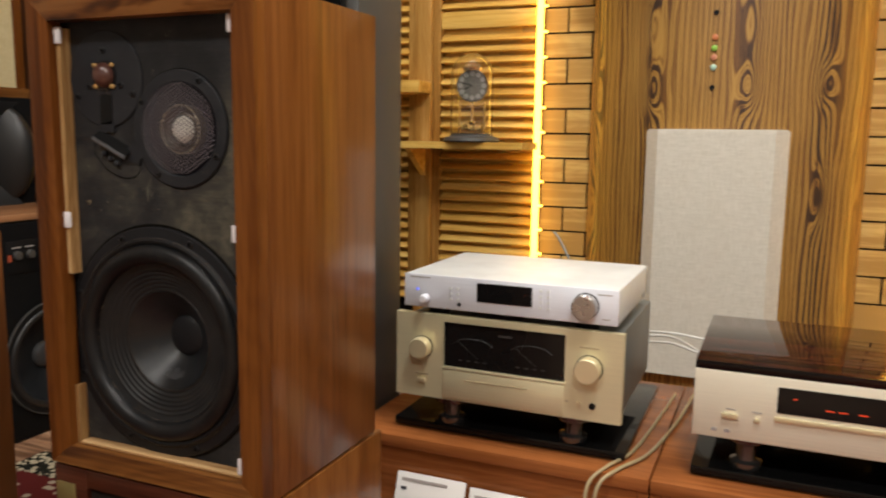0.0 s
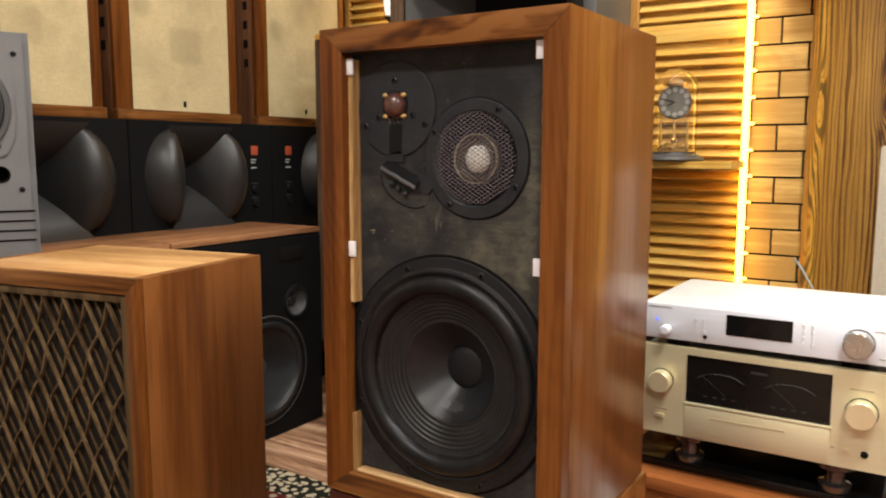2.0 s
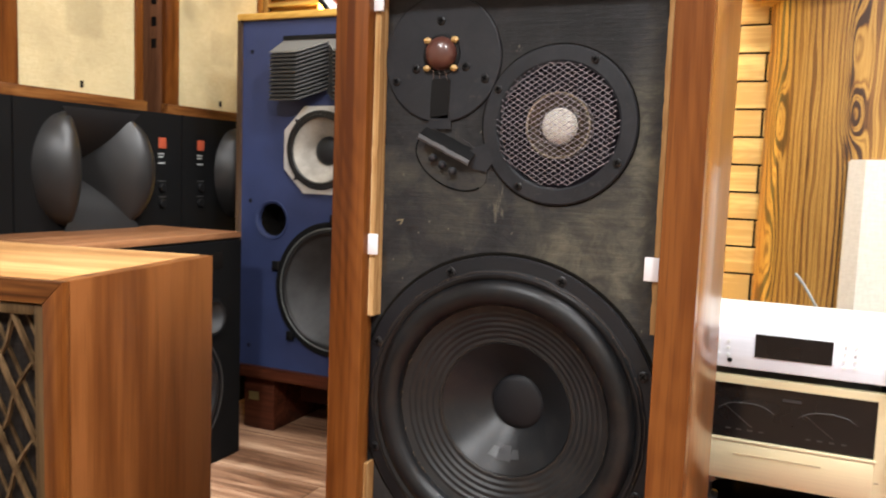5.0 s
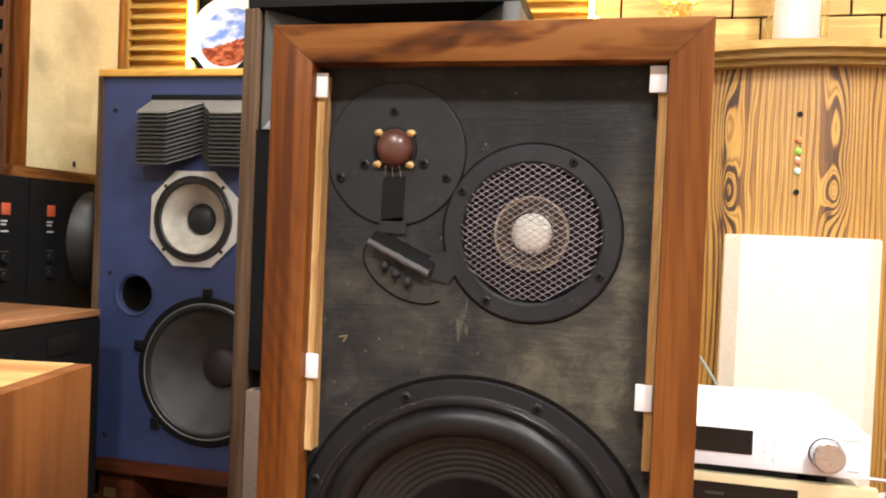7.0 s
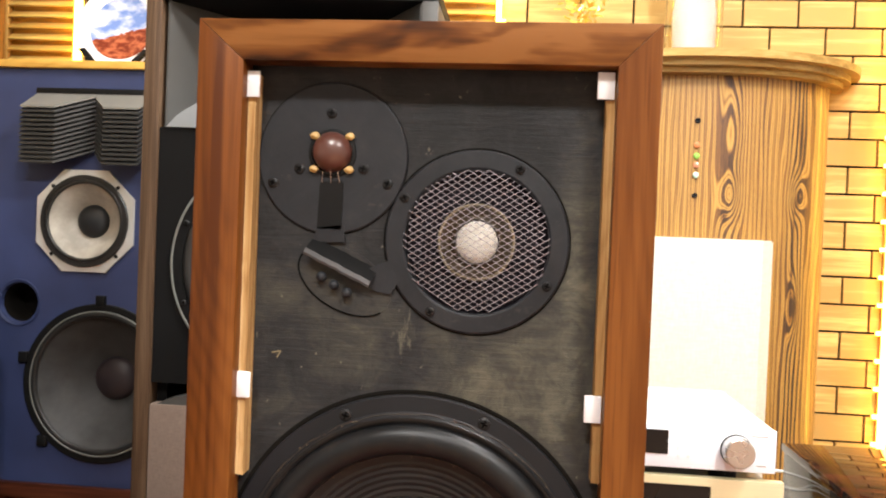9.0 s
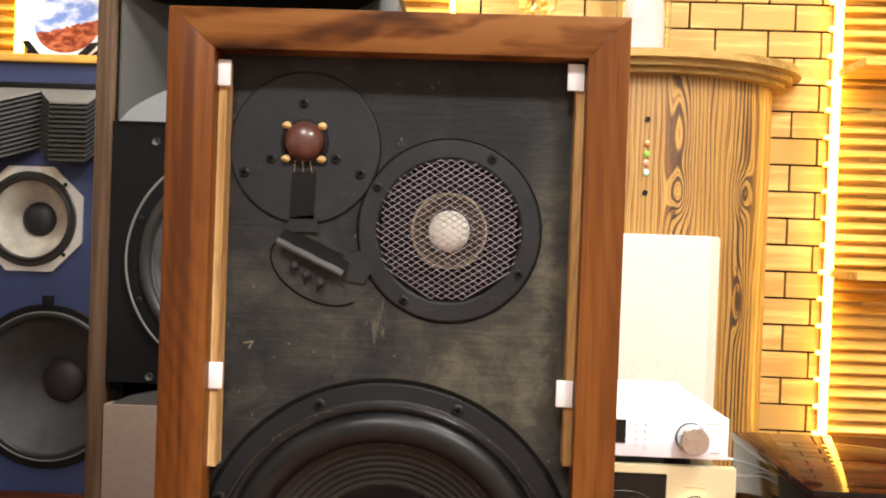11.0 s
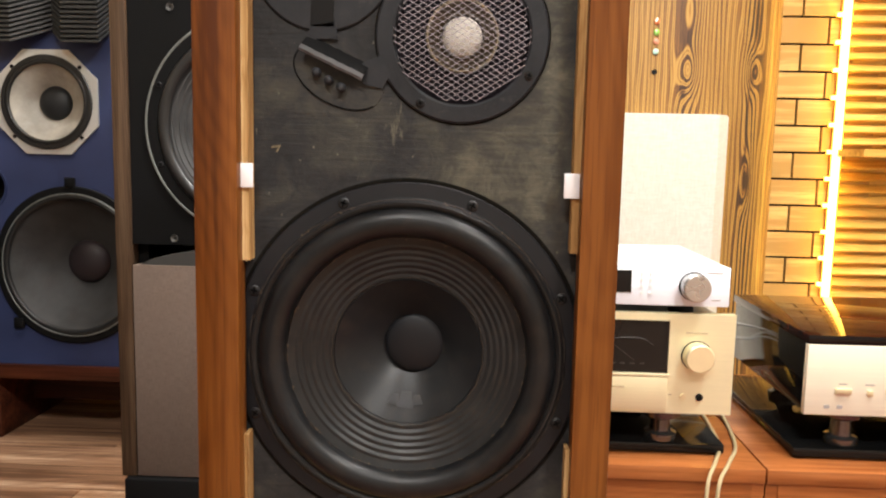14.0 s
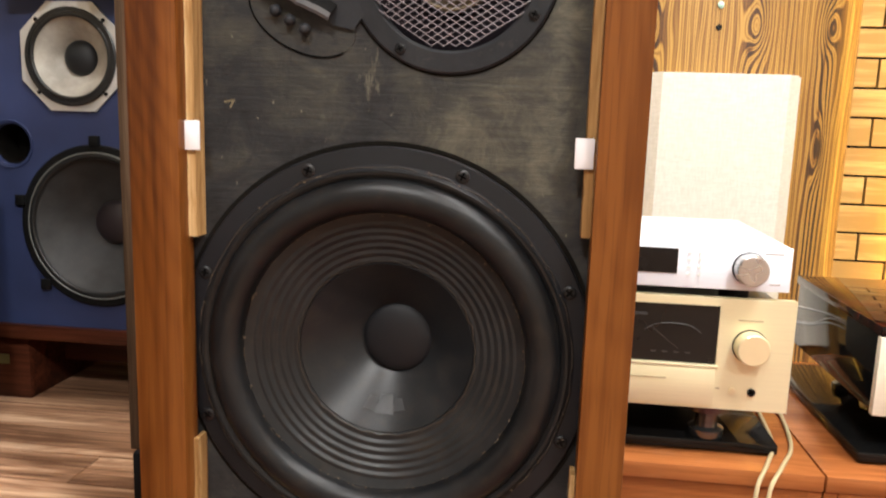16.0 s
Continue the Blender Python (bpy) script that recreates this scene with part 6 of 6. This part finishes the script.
def dome_clock(m, label):
    c = thing("anniversary_clock", m, label, "clock", "glass dome clocks")
    part("base", upright([(0, 0), (0.085, 0), (0.088, 0.004), (0.082, 0.012), (0.066, 0.018), (0.06, 0.026), (0, 0.026)], 0, 0, 56), GREY_DARK, c, "dark turned base")
    for x in (-0.038, 0.038):
        part("pillar", upright([(0, 0.026), (0.0045, 0.026), (0.0035, 0.12), (0, 0.12)], x, 0, 16), BRASS, c)
    part("face", turned([(0.046, 0.012), (0.048, 0.0), (0.046, -0.004), (0.042, -0.003), (0, -0.003)], 0, 0.168, 48), GREY_DIAL, c, "grey dial with pale numerals")
    for k in range(12):
        a = k * math.pi / 6
        x, z = 0.036 * math.cos(a), 0.168 + 0.036 * math.sin(a)
        part("hour_plate", turned([(0.0075, -0.0031), (0.0075, -0.0048), (0, -0.0048)], x, z, 14), WHITE_INK, c)
    for a, n in ((3.6, 0.024), (2.9, 0.033)):
        part("clock_hand", bar(bmesh.new(), (0, -0.0062, 0.168), (n * math.cos(a), -0.0062, 0.168 + n * math.sin(a)), 0.0028, 0.001), BLACK, c)
    part("crown", upright([(0, 0.213), (0.03, 0.213), (0.034, 0.22), (0.016, 0.232), (0, 0.235)], 0, 0, 24), BRASS, c)
    part("pendulum", upright([(0, 0.036), (0.012, 0.038), (0.006, 0.05), (0.012, 0.058), (0.004, 0.068), (0.003, 0.12), (0, 0.12)], 0, 0, 20), BRASS, c)
    for k in range(4):
        a = k * math.pi / 2 + 0.5
        bm = bmesh.new()
        bmesh.ops.create_uvsphere(bm, u_segments=12, v_segments=8, radius=0.009)
        bmesh.ops.translate(bm, verts=bm.verts, vec=(0.024 * math.cos(a), 0.024 * math.sin(a), 0.044))
        part("pendulum_ball", bm, BRASS, c)
    prof = [(0.064, 0.019), (0.064, 0.20)] + [(0.064 * math.cos(a), 0.20 + 0.064 * math.sin(a)) for a in [math.pi / 2 * k / 12 for k in range(1, 13)]]
    inner = [(max(0.0, r - 0.0018), z) for r, z in prof[:-1]] + [(0, prof[-1][1] - 0.0018)]
    part("glass_dome", upright(prof + inner[::-1], 0, 0, 56), DOME_GLASS, c, "clear glass dome")
    return c


GREY_DIAL = paint("grey_dial", (0.2, 0.2, 0.18), 0.4, 0.4)
dome_clock(pose(-0.950, 2.47, 0.8375, 0, 0, 16) @ Matrix.Scale(1.1, 4), "brass anniversary clock under a glass dome on the pine shelf")
dome_clock(pose(0.66, 2.50, 0.7975, 0, 0, -12), "brass anniversary clock under a glass dome on the pine shelf")

# ---- rug ----
rug = single("rug", boxes((-1.75, -1.2, 0.0005, 0.9, 0.0, 0.009), bevel=0.002), rug_pattern(), "red patterned wool rug with a dark flecked border", "rug", pose(0, 1.42, 0))

# ---- floor planks and wall bricks ----
planks = structure("floor", boxes((X0, Y0, -0.0118, X0 + 0.02, Y0 + 0.02, -0.011)), FLOOR, "brown striped wood-effect plank floor")
PW, PL = 0.125, 1.25
mesh_plank = bpy.data.meshes.new("plank")
bm = boxes((0.0, 0.0, -0.0115, PL - 0.002, PW - 0.0015, 0.0))
bmesh.ops.bevel(bm, geom=[x for x in bm.edges if x.verts[0].co.z > -0.001 and x.verts[1].co.z > -0.001], offset=0.0008, segments=1, affect="EDGES")
bm.to_mesh(mesh_plank)
bm.free()
mesh_plank.materials.append(FLOOR)
row, y = 0, Y0
while y < YB - 0.01:
    x = X0 + 0.0 - (row * 0.43 % PL)
    while x < X1:
        a, b = max(x, X0), min(x + PL, X1)
        if b - a > 0.02:
            p = new("plank", mesh_plank)
            p.location, p.parent = (a, y, 0.0), planks
            p.scale = ((b - a) / PL, min(1.0, (YB - y) / PW), 1.0)
        x += PL
    y += PW
    row += 1

mesh_brick = bpy.data.meshes.new("brick")
bm = boxes((0.0, -0.012, 0.0, 0.1565, 0.0, 0.0765), bevel=0.0012)
bm.to_mesh(mesh_brick)
bm.free()
mesh_brick.materials.append(BRICK)
rng = random.Random(4)
for r in range(-17, 7):
    z = 1.533 + 0.083 * r + 0.0028
    x = -0.016 + 0.163 * (-8) + (0.0815 if r % 2 else 0.0) + 0.0025
    while x < 0.45:
        if x + 0.16 > -0.80:
            p = new("brick", mesh_brick)
            p.location, p.parent = (x, YB - 0.0003 + rng.uniform(0.0, 0.0025), z), wall_back
        x += 0.163
